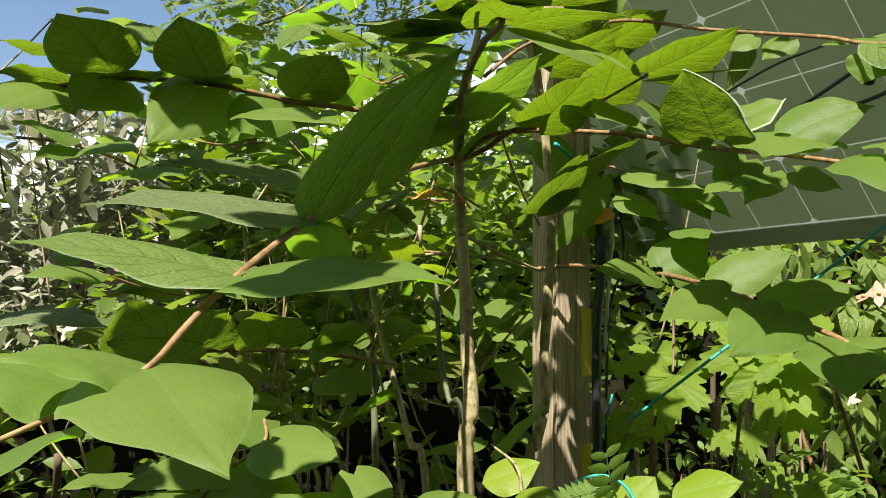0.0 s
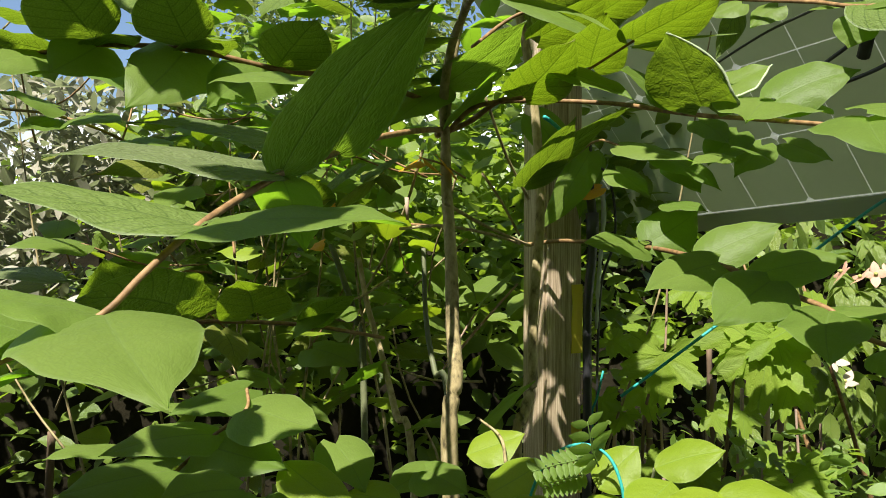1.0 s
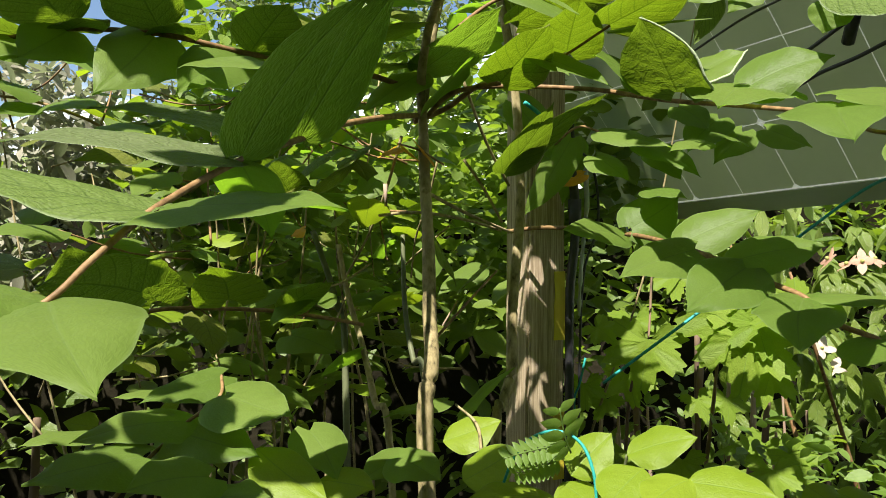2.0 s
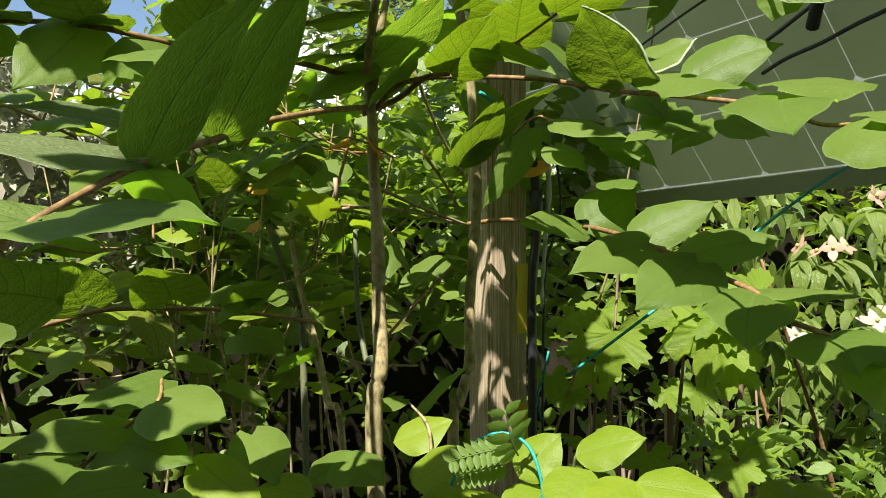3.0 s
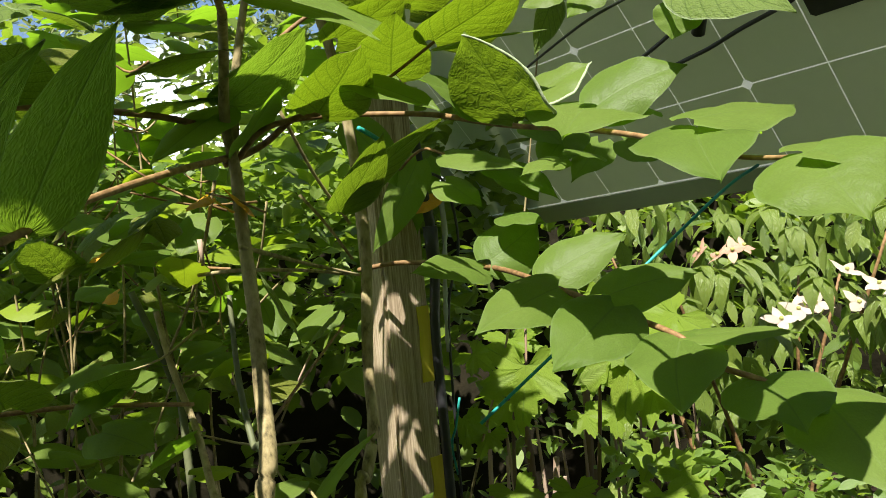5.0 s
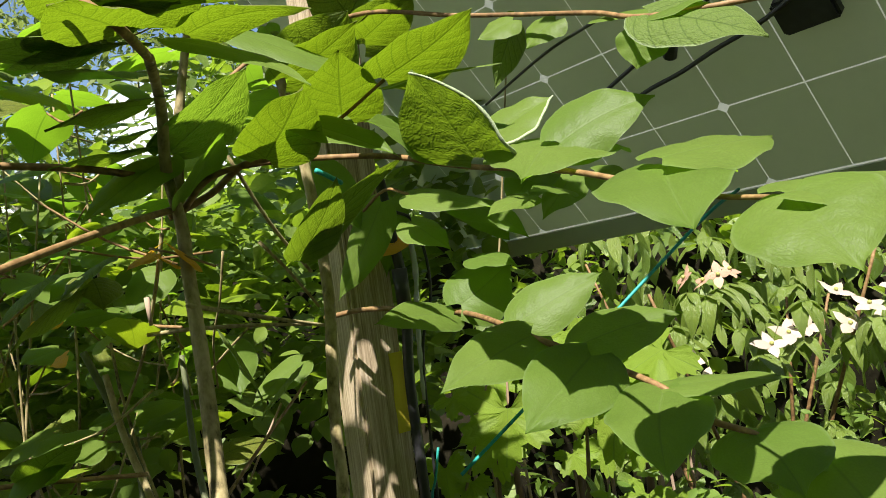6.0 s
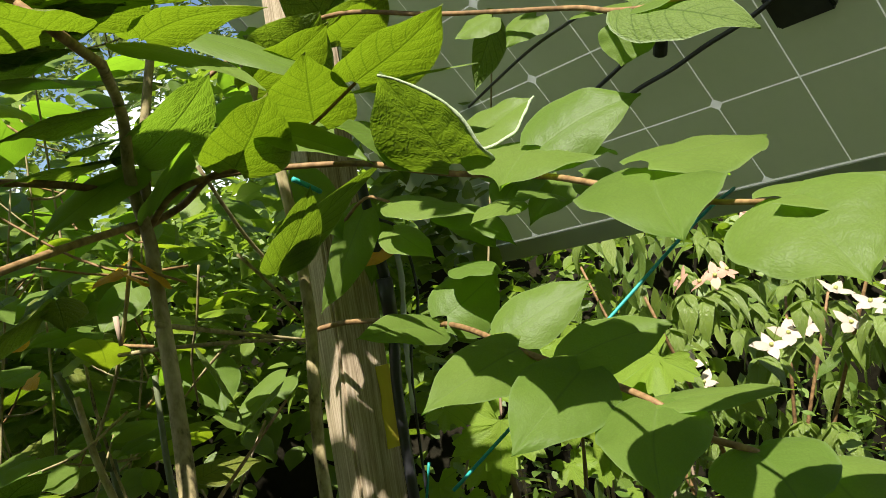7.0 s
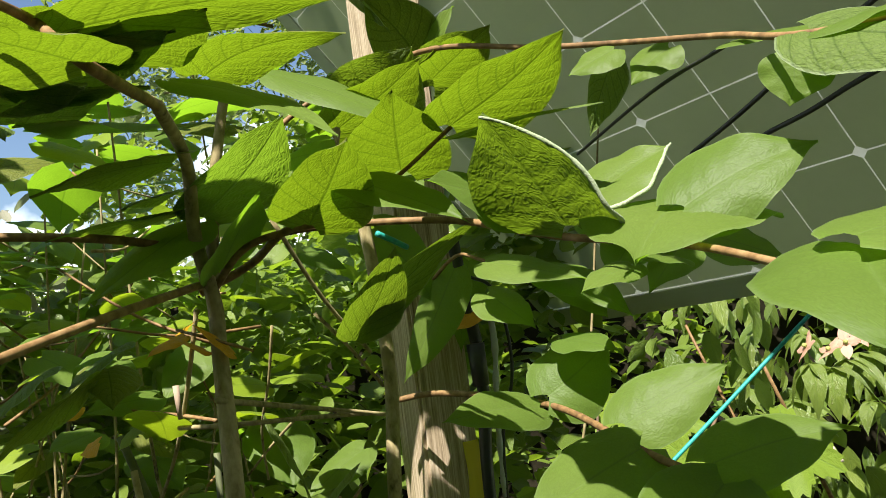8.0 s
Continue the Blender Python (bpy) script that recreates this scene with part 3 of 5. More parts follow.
tube("twig", [(-0.010, 1.043, 1.494), (-0.031, 1.066, 1.428), (-0.063, 1.111, 1.358), (-0.106, 1.158, 1.288)], 0.0022, 0.0018, bark_mat, shrub)
tube("twig", [(0.053, 1.204, 1.377), (0.010, 1.231, 1.340), (-0.030, 1.267, 1.302)], 0.0018, 0.0014, bark_mat, shrub)
tube("twig", [(0.075, 1.202, 1.477), (0.107, 1.226, 1.433), (0.137, 1.262, 1.383)], 0.0024, 0.002, bark_mat, shrub)
tube("twig", [(-0.111, 1.099, 1.411), (-0.053, 1.090, 1.400), (-0.003, 1.041, 1.395)], 0.002, 0.0018, twig_mat, shrub)
tube("twig", [(-0.030, 1.025, 1.431), (-0.029, 1.025, 1.402)], 0.0028, 0.002, pale_wood, shrub)
tube("twig", [(0.068, 1.302, 1.255), (0.037, 1.306, 1.202), (0.011, 1.310, 1.153)], 0.0018, 0.0016, pale_wood, shrub)
tube("stem", [(-0.159, 1.238, 1.369), (-0.135, 1.233, 1.303), (-0.117, 1.230, 1.246), (-0.108, 1.228, 1.196), (-0.090, 1.150, 0.600), (-0.090, 1.150, 0.000)], 0.0045, 0.006, green_stem, shrub)

# leaves of the low near branch
leaf((-0.150, 0.402, 1.339), (-0.081, 0.300, 1.313), (0.02, -0.19, 0.98), 0.088, 0.12, 0.25)
leaf((-0.151, 0.402, 1.338), (-0.208, 0.362, 1.350), (0.26, -0.07, 0.96), 0.075, 0.1, 0.2)
leaf((-0.191, 0.420, 1.325), (-0.248, 0.420, 1.340), (0.25, -0.15, 0.96), 0.070, 0.1, 0.2)
leaf((-0.210, 0.360, 1.300), (-0.154, 0.340, 1.319), (-0.36, -0.11, 0.93), 0.070, 0.1, 0.2)
leaf((-0.233, 0.450, 1.310), (-0.242, 0.400, 1.320), (0.12, 0.18, 0.98), 0.060, 0.1, 0.2, fresh_leaf)
leaf((-0.116, 0.450, 1.384), (-0.236, 0.430, 1.404), (0.20, -0.25, 0.95), 0.062, 0.2, 0.1, netted_leaf)
leaf((-0.113, 0.450, 1.384), (0.005, 0.360, 1.383), (-0.17, -0.23, 0.96), 0.064, 0.2, 0.15)
leaf((-0.086, 0.529, 1.423), (0.006, 0.481, 1.518), (-0.39, 0.61, 0.69), 0.050, 0.12, 0.1, downy_leaf)
leaf((-0.068, 0.640, 1.447), (0.017, 0.563, 1.547), (-0.29, 0.63, 0.73), 0.055, 0.12, 0.1, downy_leaf)
leaf((-0.093, 0.533, 1.420), (-0.217, 0.472, 1.426), (0.20, -0.31, 0.93), 0.058, 0.25, 0.2, downy_leaf)
leaf((-0.081, 0.643, 1.447), (-0.212, 0.583, 1.462), (0.25, -0.32, 0.91), 0.060, 0.25, 0.2, downy_leaf)
leaf((-0.087, 0.528, 1.418), (-0.094, 0.656, 1.365), (0.08, 0.39, 0.92), 0.050, 0.1, 0.2)
# leaves of the upper branch
leaf((-0.344, 0.833, 1.581), (-0.360, 0.735, 1.619), (-0.23, 0.37, 0.90), 0.094, 0.1, 0.55, netted_leaf, oval=True)
leaf((-0.344, 0.833, 1.578), (-0.370, 0.782, 1.539), (0.38, -0.68, 0.62), 0.080, 0.15, 0.2)
leaf((-0.344, 0.833, 1.578), (-0.262, 0.743, 1.564), (0.08, -0.09, 0.99), 0.050, 0.1, 0.2, netted_leaf)
leaf((-0.240, 0.813, 1.572), (-0.247, 0.738, 1.617), (-0.15, 0.50, 0.85), 0.078, 0.1, 0.55, netted_leaf, oval=True)
leaf((-0.247, 0.813, 1.567), (-0.275, 0.733, 1.496), (0.34, -0.68, 0.65), 0.085, 0.15, 0.2)
leaf((-0.240, 0.813, 1.570), (-0.177, 0.753, 1.564), (0.04, -0.05, 1.00), 0.050, 0.1, 0.2, netted_leaf)
leaf((-0.161, 0.853, 1.559), (-0.105, 0.784, 1.592), (-0.01, 0.41, 0.91), 0.076, 0.1, 0.5, netted_leaf, oval=True)
leaf((-0.166, 0.853, 1.558), (-0.206, 0.753, 1.499), (0.34, -0.58, 0.74), 0.075, 0.15, 0.2)
leaf((-0.190, 0.763, 1.531), (-0.079, 0.663, 1.501), (-0.07, -0.36, 0.93), 0.055, 0.2, 0.2)
leaf((-0.162, 0.883, 1.564), (-0.091, 0.854, 1.588), (-0.17, 0.35, 0.92), 0.060, 0.1, 0.2, netted_leaf)
leaf((-0.408, 0.863, 1.579), (-0.476, 0.842, 1.588), (0.03, 0.34, 0.94), 0.070, 0.1, 0.2, netted_leaf)
leaf((-0.414, 0.863, 1.577), (-0.435, 0.762, 1.531), (0.27, -0.45, 0.85), 0.080, 0.1, 0.2)
leaf((-0.438, 0.862, 1.569), (-0.373, 0.802, 1.533), (0.16, -0.37, 0.92), 0.050, 0.1, 0.2)
leaf((-0.356, 0.953, 1.670), (-0.293, 0.853, 1.597), (0.34, -0.40, 0.85), 0.060, 0.1, 0.2, netted_leaf)
leaf((-0.075, 0.804, 1.625), (0.031, 0.725, 1.604), (0.13, -0.09, 0.99), 0.060, 0.1, 0.2, netted_leaf)
leaf((-0.137, 0.904, 1.652), (-0.071, 0.854, 1.616), (0.38, -0.15, 0.91), 0.060, 0.1, 0.2, netted_leaf)
leaf((-0.166, 0.954, 1.670), (-0.178, 0.854, 1.613), (-0.11, -0.48, 0.87), 0.060, 0.1, 0.2, netted_leaf)
leaf((-0.465, 0.953, 1.639), (-0.511, 0.902, 1.638), (-0.05, 0.04, 1.00), 0.050, 0.1, 0.2, netted_leaf)
leaf((-0.025, 0.800, 1.624), (0.083, 0.700, 1.616), (0.05, -0.03, 1.00), 0.060, 0.1, 0.2, netted_leaf)
leaf((-0.057, 0.850, 1.623), (0.054, 0.750, 1.607), (0.05, -0.10, 0.99), 0.050, 0.1, 0.2, netted_leaf)
leaf((-0.496, 1.052, 1.551), (-0.547, 1.002, 1.563), (0.44, -0.25, 0.87), 0.060, 0.1, 0.2)
leaf((-0.470, 1.052, 1.536), (-0.388, 1.002, 1.523), (-0.09, -0.39, 0.92), 0.065, 0.1, 0.2)
leaf((-0.499, 1.052, 1.536), (-0.519, 1.002, 1.513), (0.22, -0.49, 0.85), 0.050, 0.1, 0.2)
leaf((-0.395, 1.052, 1.508), (-0.318, 1.002, 1.491), (-0.03, -0.35, 0.94), 0.060, 0.1, 0.2)
# leaves of the long side branch
leaf((0.274, 0.790, 1.509), (0.226, 0.742, 1.570), (0.50, 0.27, 0.82), 0.100, 0.10, 0.1, netted_leaf, rolled=1)
leaf((0.292, 0.790, 1.524), (0.343, 0.790, 1.549), (-0.52, -0.55, 0.66), 0.050, 0.25, 0.1, rolled=-1)
leaf((0.329, 0.746, 1.508), (0.400, 0.732, 1.533), (-0.36, -0.76, 0.55), 0.060, 0.12, 0.15)
leaf((0.352, 0.790, 1.514), (0.286, 0.708, 1.479), (-0.06, -0.36, 0.93), 0.112, 0.12, 0.38)
leaf((0.351, 0.631, 1.480), (0.458, 0.685, 1.489), (0.04, -0.36, 0.93), 0.056, 0.12, 0.15)
leaf((0.361, 0.645, 1.476), (0.333, 0.565, 1.437), (-0.12, -0.39, 0.91), 0.084, 0.18, 0.28)
leaf((0.391, 0.574, 1.450), (0.476, 0.580, 1.449), (0.03, -0.30, 0.95), 0.050, 0.12, 0.15)
leaf((0.395, 0.573, 1.449), (0.393, 0.522, 1.408), (-0.43, -0.55, 0.71), 0.080, 0.15, 0.2)
leaf((0.183, 0.902, 1.572), (0.182, 0.801, 1.603), (0.01, 0.30, 0.96), 0.075, 0.1, 0.1, young_leaf)
leaf((0.218, 0.846, 1.588), (0.270, 0.716, 1.602), (0.25, 0.20, 0.95), 0.062, 0.12, 0.1, young_leaf)
leaf((0.110, 0.925, 1.543), (0.151, 0.805, 1.579), (0.15, 0.33, 0.93), 0.072, 0.1, 0.1, young_leaf)
leaf((0.141, 0.898, 1.570), (0.223, 0.844, 1.522), (0.11, -0.57, 0.82), 0.050, 0.3, 0.15)
leaf((0.215, 0.836, 1.578), (0.298, 0.762, 1.573), (-0.02, -0.10, 0.99), 0.028, 0.1, 0.1, netted_leaf)
leaf((0.254, 0.845, 1.532), (0.195, 0.805, 1.548), (0.55, -0.57, 0.61), 0.060, 0.1, 0.1)
leaf((0.163, 1.020, 1.634), (0.206, 0.975, 1.686), (0.20, 0.72, 0.62), 0.092, 0.1, 0.1, netted_leaf)
leaf((0.226, 1.060, 1.673), (0.270, 1.010, 1.706), (0.22, 0.70, 0.62), 0.060, 0.1, 0.1, netted_leaf)
leaf((0.221, 1.120, 1.716), (0.256, 1.080, 1.756), (-0.25, -0.70, 0.62), 0.062, 0.1, 0.15)
leaf((0.218, 1.130, 1.726), (0.170, 1.090, 1.778), (-0.10, 0.74, 0.62), 0.074, 0.1, 0.1, netted_leaf)
leaf((0.230, 1.160, 1.505), (0.163, 1.190, 1.390), (-0.30, -0.82, 0.45), 0.058, 0.12, 0.15)
leaf((0.150, 1.190, 1.560), (0.205, 1.170, 1.470), (-0.20, -0.86, 0.45), 0.060, 0.12, 0.15)
leaf((0.089, 0.955, 1.671), (0.212, 0.925, 1.602), (0.25, -0.65, 0.72), 0.045, 0.1, 0.15)
leaf((0.138, 0.990, 1.629), (0.209, 0.918, 1.658), (0.01, 0.37, 0.93), 0.068, 0.1, 0.1, young_leaf)
leaf((0.223, 1.028, 1.671), (0.268, 0.940, 1.685), (0.11, 0.20, 0.97), 0.060, 0.1, 0.1, young_leaf)
leaf((0.123, 1.064, 1.447), (0.172, 0.925, 1.520), (0.03, 0.47, 0.88), 0.051, 0.1, 0.1, netted_leaf)
leaf((0.131, 1.084, 1.453), (0.241, 0.945, 1.535), (-0.30, 0.50, 0.80), 0.050, 0.1, 0.1, netted_leaf)
leaf((0.070, 0.809, 1.628), (0.162, 0.693, 1.604), (0.20, -0.04, 0.98), 0.050, 0.12, 0.1, young_leaf)
leaf((0.017, 0.918, 1.601), (-0.038, 0.805, 1.566), (-0.33, -0.12, 0.93), 0.062, 0.12, 0.1, young_leaf)
leaf((0.020, 0.877, 1.617), (-0.025, 0.763, 1.597), (-0.10, -0.62, 0.78), 0.072, 0.12, 0.1)
leaf((0.019, 0.978, 1.566), (0.108, 0.863, 1.613), (-0.06, 0.34, 0.94), 0.070, 0.12, 0.1, downy_leaf)
leaf((0.007, 0.980, 1.572), (-0.059, 0.869, 1.547), (-0.20, -0.10, 0.98), 0.045, 0.12, 0.1, netted_leaf)
leaf((0.016, 0.979, 1.562), (-0.044, 0.886, 1.501), (0.06, -0.58, 0.81), 0.055, 0.12, 0.1)
leaf((0.031, 0.976, 1.522), (0.080, 0.908, 1.569), (-0.59, 0.13, 0.80), 0.060, 0.12, 0.1)
leaf((0.064, 0.749, 1.609), (0.155, 0.653, 1.548), (0.09, -0.47, 0.88), 0.032, 0.12, 0.1)
leaf((0.051, 0.670, 1.595), (0.029, 0.612, 1.591), (-0.08, -0.03, 1.00), 0.060, 0.12, 0.1, young_leaf)
leaf((0.022, 0.712, 1.626), (0.187, 0.663, 1.611), (0.12, 0.10, 0.99), 0.055, 0.12, 0.1, young_leaf)
leaf((0.022, 0.712, 1.625), (0.002, 0.673, 1.623), (-0.14, 0.02, 0.99), 0.050, 0.12, 0.1, young_leaf)
leaf((0.008, 0.980, 1.590), (-0.019, 0.903, 1.568), (-0.22, -0.20, 0.95), 0.050, 0.1, 0.1, netted_leaf)
leaf((0.005, 0.758, 1.631), (0.056, 0.700, 1.629), (0.04, 0.01, 1.00), 0.060, 0.1, 0.1, young_leaf)
leaf((0.044, 0.752, 1.626), (0.100, 0.693, 1.622), (0.07, -0.01, 1.00), 0.060, 0.1, 0.1, young_leaf)
leaf((0.396, 0.716, 1.587), (0.441, 0.648, 1.549), (-0.30, -0.61, 0.74), 0.060, 0.1, 0.15, netted_leaf)
leaf((0.396, 0.716, 1.586), (0.447, 0.687, 1.590), (-0.22, -0.29, 0.93), 0.030, 0.1, 0.15)
leaf((0.388, 0.798, 1.608), (0.436, 0.730, 1.593), (-0.17, -0.33, 0.93), 0.030, 0.1, 0.15)
leaf((0.341, 0.867, 1.633), (0.308, 0.872, 1.619), (-0.39, -0.67, 0.63), 0.035, 0.1, 0.15)
leaf((0.378, 0.861, 1.628), (0.349, 0.865, 1.606), (-0.51, -0.66, 0.55), 0.040, 0.1, 0.15)
leaf((0.401, 0.745, 1.582), (0.395, 0.746, 1.555), (-0.48, -0.87, 0.09), 0.040, 0.1, 0.15)
leaf((0.358, 0.925, 1.644), (0.327, 0.909, 1.582), (-0.65, 0.74, 0.14), 0.045, 0.1, 0.15, netted_leaf)
# leaves of the middle branch
leaf((0.284, 1.056, 1.365), (0.192, 1.000, 1.372), (0.36, -0.49, 0.79), 0.055, 0.15, 0.15)
leaf((0.293, 1.054, 1.375), (0.358, 1.065, 1.416), (-0.17, -0.86, 0.49), 0.078, 0.1, 0.15)
leaf((0.332, 0.947, 1.360), (0.420, 0.943, 1.396), (-0.28, -0.76, 0.59), 0.062, 0.1, 0.15)
leaf((0.328, 0.897, 1.351), (0.229, 0.841, 1.322), (0.08, -0.58, 0.81), 0.070, 0.12, 0.2)
leaf((0.363, 0.861, 1.342), (0.454, 0.846, 1.357), (-0.22, -0.60, 0.77), 0.062, 0.12, 0.2)
leaf((0.363, 0.840, 1.334), (0.283, 0.782, 1.293), (-0.00, -0.57, 0.82), 0.085, 0.12, 0.2)
leaf((0.404, 0.793, 1.307), (0.358, 0.699, 1.267), (-0.11, -0.34, 0.93), 0.085, 0.12, 0.2)
leaf((0.404, 0.793, 1.307), (0.510, 0.776, 1.301), (0.03, -0.18, 0.98), 0.042, 0.12, 0.2)
leaf((0.450, 0.745, 1.273), (0.432, 0.656, 1.253), (-0.26, -0.16, 0.95), 0.085, 0.12, 0.2)
leaf((0.446, 0.746, 1.273), (0.512, 0.694, 1.242), (0.18, -0.33, 0.93), 0.045, 0.12, 0.2)
leaf((0.484, 0.715, 1.259), (0.472, 0.613, 1.213), (-0.32, -0.36, 0.88), 0.085, 0.12, 0.2)
leaf((0.255, 1.082, 1.505), (0.335, 1.008, 1.475), (-0.13, -0.49, 0.86), 0.050, 0.12, 0.2)
leaf((0.305, 1.074, 1.490), (0.368, 1.003, 1.438), (-0.06, -0.62, 0.78), 0.050, 0.12, 0.2)
leaf((0.262, 1.242, 1.457), (0.200, 1.232, 1.433), (-0.19, -0.63, 0.76), 0.035, 0.15, 0.1, yellow_leaf_mat)
leaf((0.312, 1.049, 1.425), (0.349, 0.998, 1.412), (-0.21, -0.37, 0.90), 0.040, 0.12, 0.2)
leaf((0.413, 1.000, 1.484), (0.359, 0.951, 1.485), (0.23, -0.25, 0.94), 0.040, 0.12, 0.2)
leaf((0.372, 1.001, 1.483), (0.313, 0.951, 1.466), (0.07, -0.39, 0.92), 0.040, 0.12, 0.2)
leaf((0.168, 1.078, 1.612), (0.205, 1.022, 1.568), (-0.06, -0.64, 0.77), 0.050, 0.12, 0.2)
leaf((0.257, 1.286, 1.516), (0.232, 1.263, 1.409), (-0.30, -0.91, 0.27), 0.050, 0.12, 0.2)
leaf((0.257, 1.112, 1.474), (0.291, 1.057, 1.437), (-0.06, -0.57, 0.82), 0.050, 0.12, 0.2)
leaf((0.405, 1.049, 1.518), (0.356, 1.022, 1.470), (-0.27, -0.68, 0.68), 0.060, 0.12, 0.2)
leaf((0.354, 1.055, 1.534), (0.383, 1.021, 1.499), (-0.04, -0.72, 0.69), 0.050, 0.12, 0.2)
leaf((0.445, 0.994, 1.498), (0.490, 0.968, 1.472), (0.02, -0.67, 0.74), 0.055, 0.12, 0.2)
leaf((0.435, 1.046, 1.501), (0.388, 1.018, 1.457), (-0.27, -0.65, 0.71), 0.050, 0.12, 0.2)
leaf((0.337, 1.105, 1.485), (0.357, 1.050, 1.438), (-0.08, -0.66, 0.74), 0.050, 0.12, 0.2)
leaf((0.129, 1.106, 1.695), (0.170, 1.105, 1.634), (0.75, 0.43, 0.50), 0.060, 0.12, 0.2, netted_leaf)
leaf((0.216, 1.106, 1.660), (0.172, 1.105, 1.609), (-0.49, -0.77, 0.42), 0.050, 0.12, 0.2)
leaf((-0.110, 1.160, 1.487), (-0.062, 1.132, 1.478), (-0.10, -0.47, 0.88), 0.055, 0.12, 0.2)
leaf((-0.103, 1.098, 1.457), (-0.134, 1.062, 1.439), (0.22, -0.59, 0.78), 0.060, 0.12, 0.2)
leaf((-0.082, 1.125, 1.416), (-0.135, 1.082, 1.411), (0.22, -0.37, 0.90), 0.050, 0.12, 0.2)
leaf((-0.008, 1.315, 1.346), (0.021, 1.259, 1.277), (0.16, -0.73, 0.66), 0.085, 0.12, 0.2)
leaf((0.103, 1.297, 1.308), (0.034, 1.257, 1.265), (-0.15, -0.59, 0.79), 0.055, 0.12, 0.2)
leaf((-0.115, 1.078, 1.288), (-0.165, 1.035, 1.283), (0.22, -0.36, 0.91), 0.070, 0.12, 0.2)
leaf((-0.042, 1.169, 1.455), (-0.075, 1.134, 1.408), (-0.03, -0.79, 0.62), 0.055, 0.12, 0.2)
leaf((-0.106, 1.259, 1.278), (-0.163, 1.228, 1.276), (0.13, -0.32, 0.94), 0.060, 0.12, 0.2)
leaf((0.019, 1.210, 1.411), (0.083, 1.149, 1.406), (-0.05, -0.14, 0.99), 0.040, 0.12, 0.2, fresh_leaf)
leaf((-0.058, 1.322, 1.263), (-0.120, 1.281, 1.246), (-0.00, -0.39, 0.92), 0.060, 0.12, 0.2)
leaf((-0.188, 1.243, 1.377), (-0.220, 1.197, 1.366), (0.19, -0.35, 0.92), 0.060, 0.12, 0.2)
leaf((-0.152, 1.287, 1.339), (-0.092, 1.226, 1.300), (0.11, -0.46, 0.88), 0.060, 0.12, 0.2)
leaf((-0.128, 1.061, 1.422), (-0.152, 1.045, 1.416), (0.10, -0.48, 0.87), 0.030, 0.1, 0.1, yellow_leaf_mat)
leaf((-0.038, 1.047, 1.468), (-0.003, 1.022, 1.485), (-0.49, -0.08, 0.87), 0.020, 0.1, 0.1, yellow_leaf_mat)
leaf((-0.163, 1.188, 1.372), (-0.184, 1.191, 1.361), (-0.46, -0.53, 0.72), 0.030, 0.1, 0.1, yellow_leaf_mat)
leaf((0.149, 1.096, 1.797), (0.192, 1.077, 1.734), (0.81, -0.07, 0.58), 0.050, 0.12, 0.2, netted_leaf)
leaf((0.011, 0.976, 1.459), (-0.013, 0.938, 1.476), (0.57, 0.01, 0.82), 0.022, 0.1, 0.1, yellow_leaf_mat)
leaf((-0.008, 0.988, 1.472), (-0.031, 0.960, 1.459), (0.05, -0.45, 0.89), 0.018, 0.1, 0.1, yellow_leaf_mat)
leaf((0.033, 0.975, 1.453), (0.007, 0.959, 1.480), (0.76, -0.19, 0.62), 0.020, 0.1, 0.1, yellow_leaf_mat)
# lower leaves
leaf((-0.177, 0.812, 1.204), (-0.095, 0.751, 1.195), (-0.09, -0.46, 0.96), 0.081, 0.12, 0.2)
leaf((-0.195, 0.862, 1.214), (-0.263, 0.801, 1.196), (0.01, -0.49, 0.96), 0.059, 0.12, 0.2)
leaf((-0.261, 0.872, 1.195), (-0.310, 0.851, 1.191), (-0.05, -0.08, 1.00), 0.035, 0.1, 0.1)
leaf((-0.217, 0.811, 1.177), (-0.308, 0.750, 1.170), (0.06, -0.42, 0.97), 0.067, 0.12, 0.2)
leaf((-0.227, 0.810, 1.166), (-0.127, 0.750, 1.158), (-0.10, -0.48, 0.95), 0.081, 0.12, 0.2)
leaf((-0.094, 0.830, 1.163), (-0.056, 0.769, 1.130), (0.09, -0.63, 0.90), 0.059, 0.12, 0.2)
leaf((-0.149, 1.013, 1.237), (-0.084, 0.962, 1.222), (-0.03, -0.53, 0.94), 0.067, 0.12, 0.2)
leaf((0.045, 0.909, 1.130), (0.112, 0.910, 1.154), (-0.27, -0.52, 0.81), 0.055, 0.12, 0.15, fresh_leaf)
leaf((0.067, 0.848, 1.104), (0.127, 0.849, 1.140), (-0.41, -0.58, 0.70), 0.062, 0.1, 0.15, fresh_leaf)
leaf((0.226, 0.779, 1.153), (0.289, 0.760, 1.176), (-0.43, -0.47, 0.77), 0.052, 0.1, 0.12, fresh_leaf)
leaf((0.173, 0.788, 1.129), (0.216, 0.800, 1.169), (-0.41, -0.66, 0.63), 0.055, 0.1, 0.12, fresh_leaf)
leaf((0.270, 0.729, 1.143), (0.342, 0.699, 1.138), (-0.15, -0.49, 0.86), 0.058, 0.1, 0.12, fresh_leaf)
leaf((0.237, 0.759, 1.146), (0.193, 0.718, 1.121), (-0.07, -0.47, 0.88), 0.058, 0.1, 0.12, fresh_leaf)
leaf((0.164, 0.788, 1.122), (0.193, 0.748, 1.110), (-0.12, -0.35, 0.93), 0.050, 0.1, 0.12, fresh_leaf)
leaf((0.006, 0.849, 1.132), (-0.040, 0.808, 1.117), (-0.06, -0.49, 0.95), 0.054, 0.12, 0.2)
leaf((0.000, 0.829, 1.135), (0.044, 0.788, 1.123), (-0.02, -0.50, 0.96), 0.059, 0.12, 0.2)
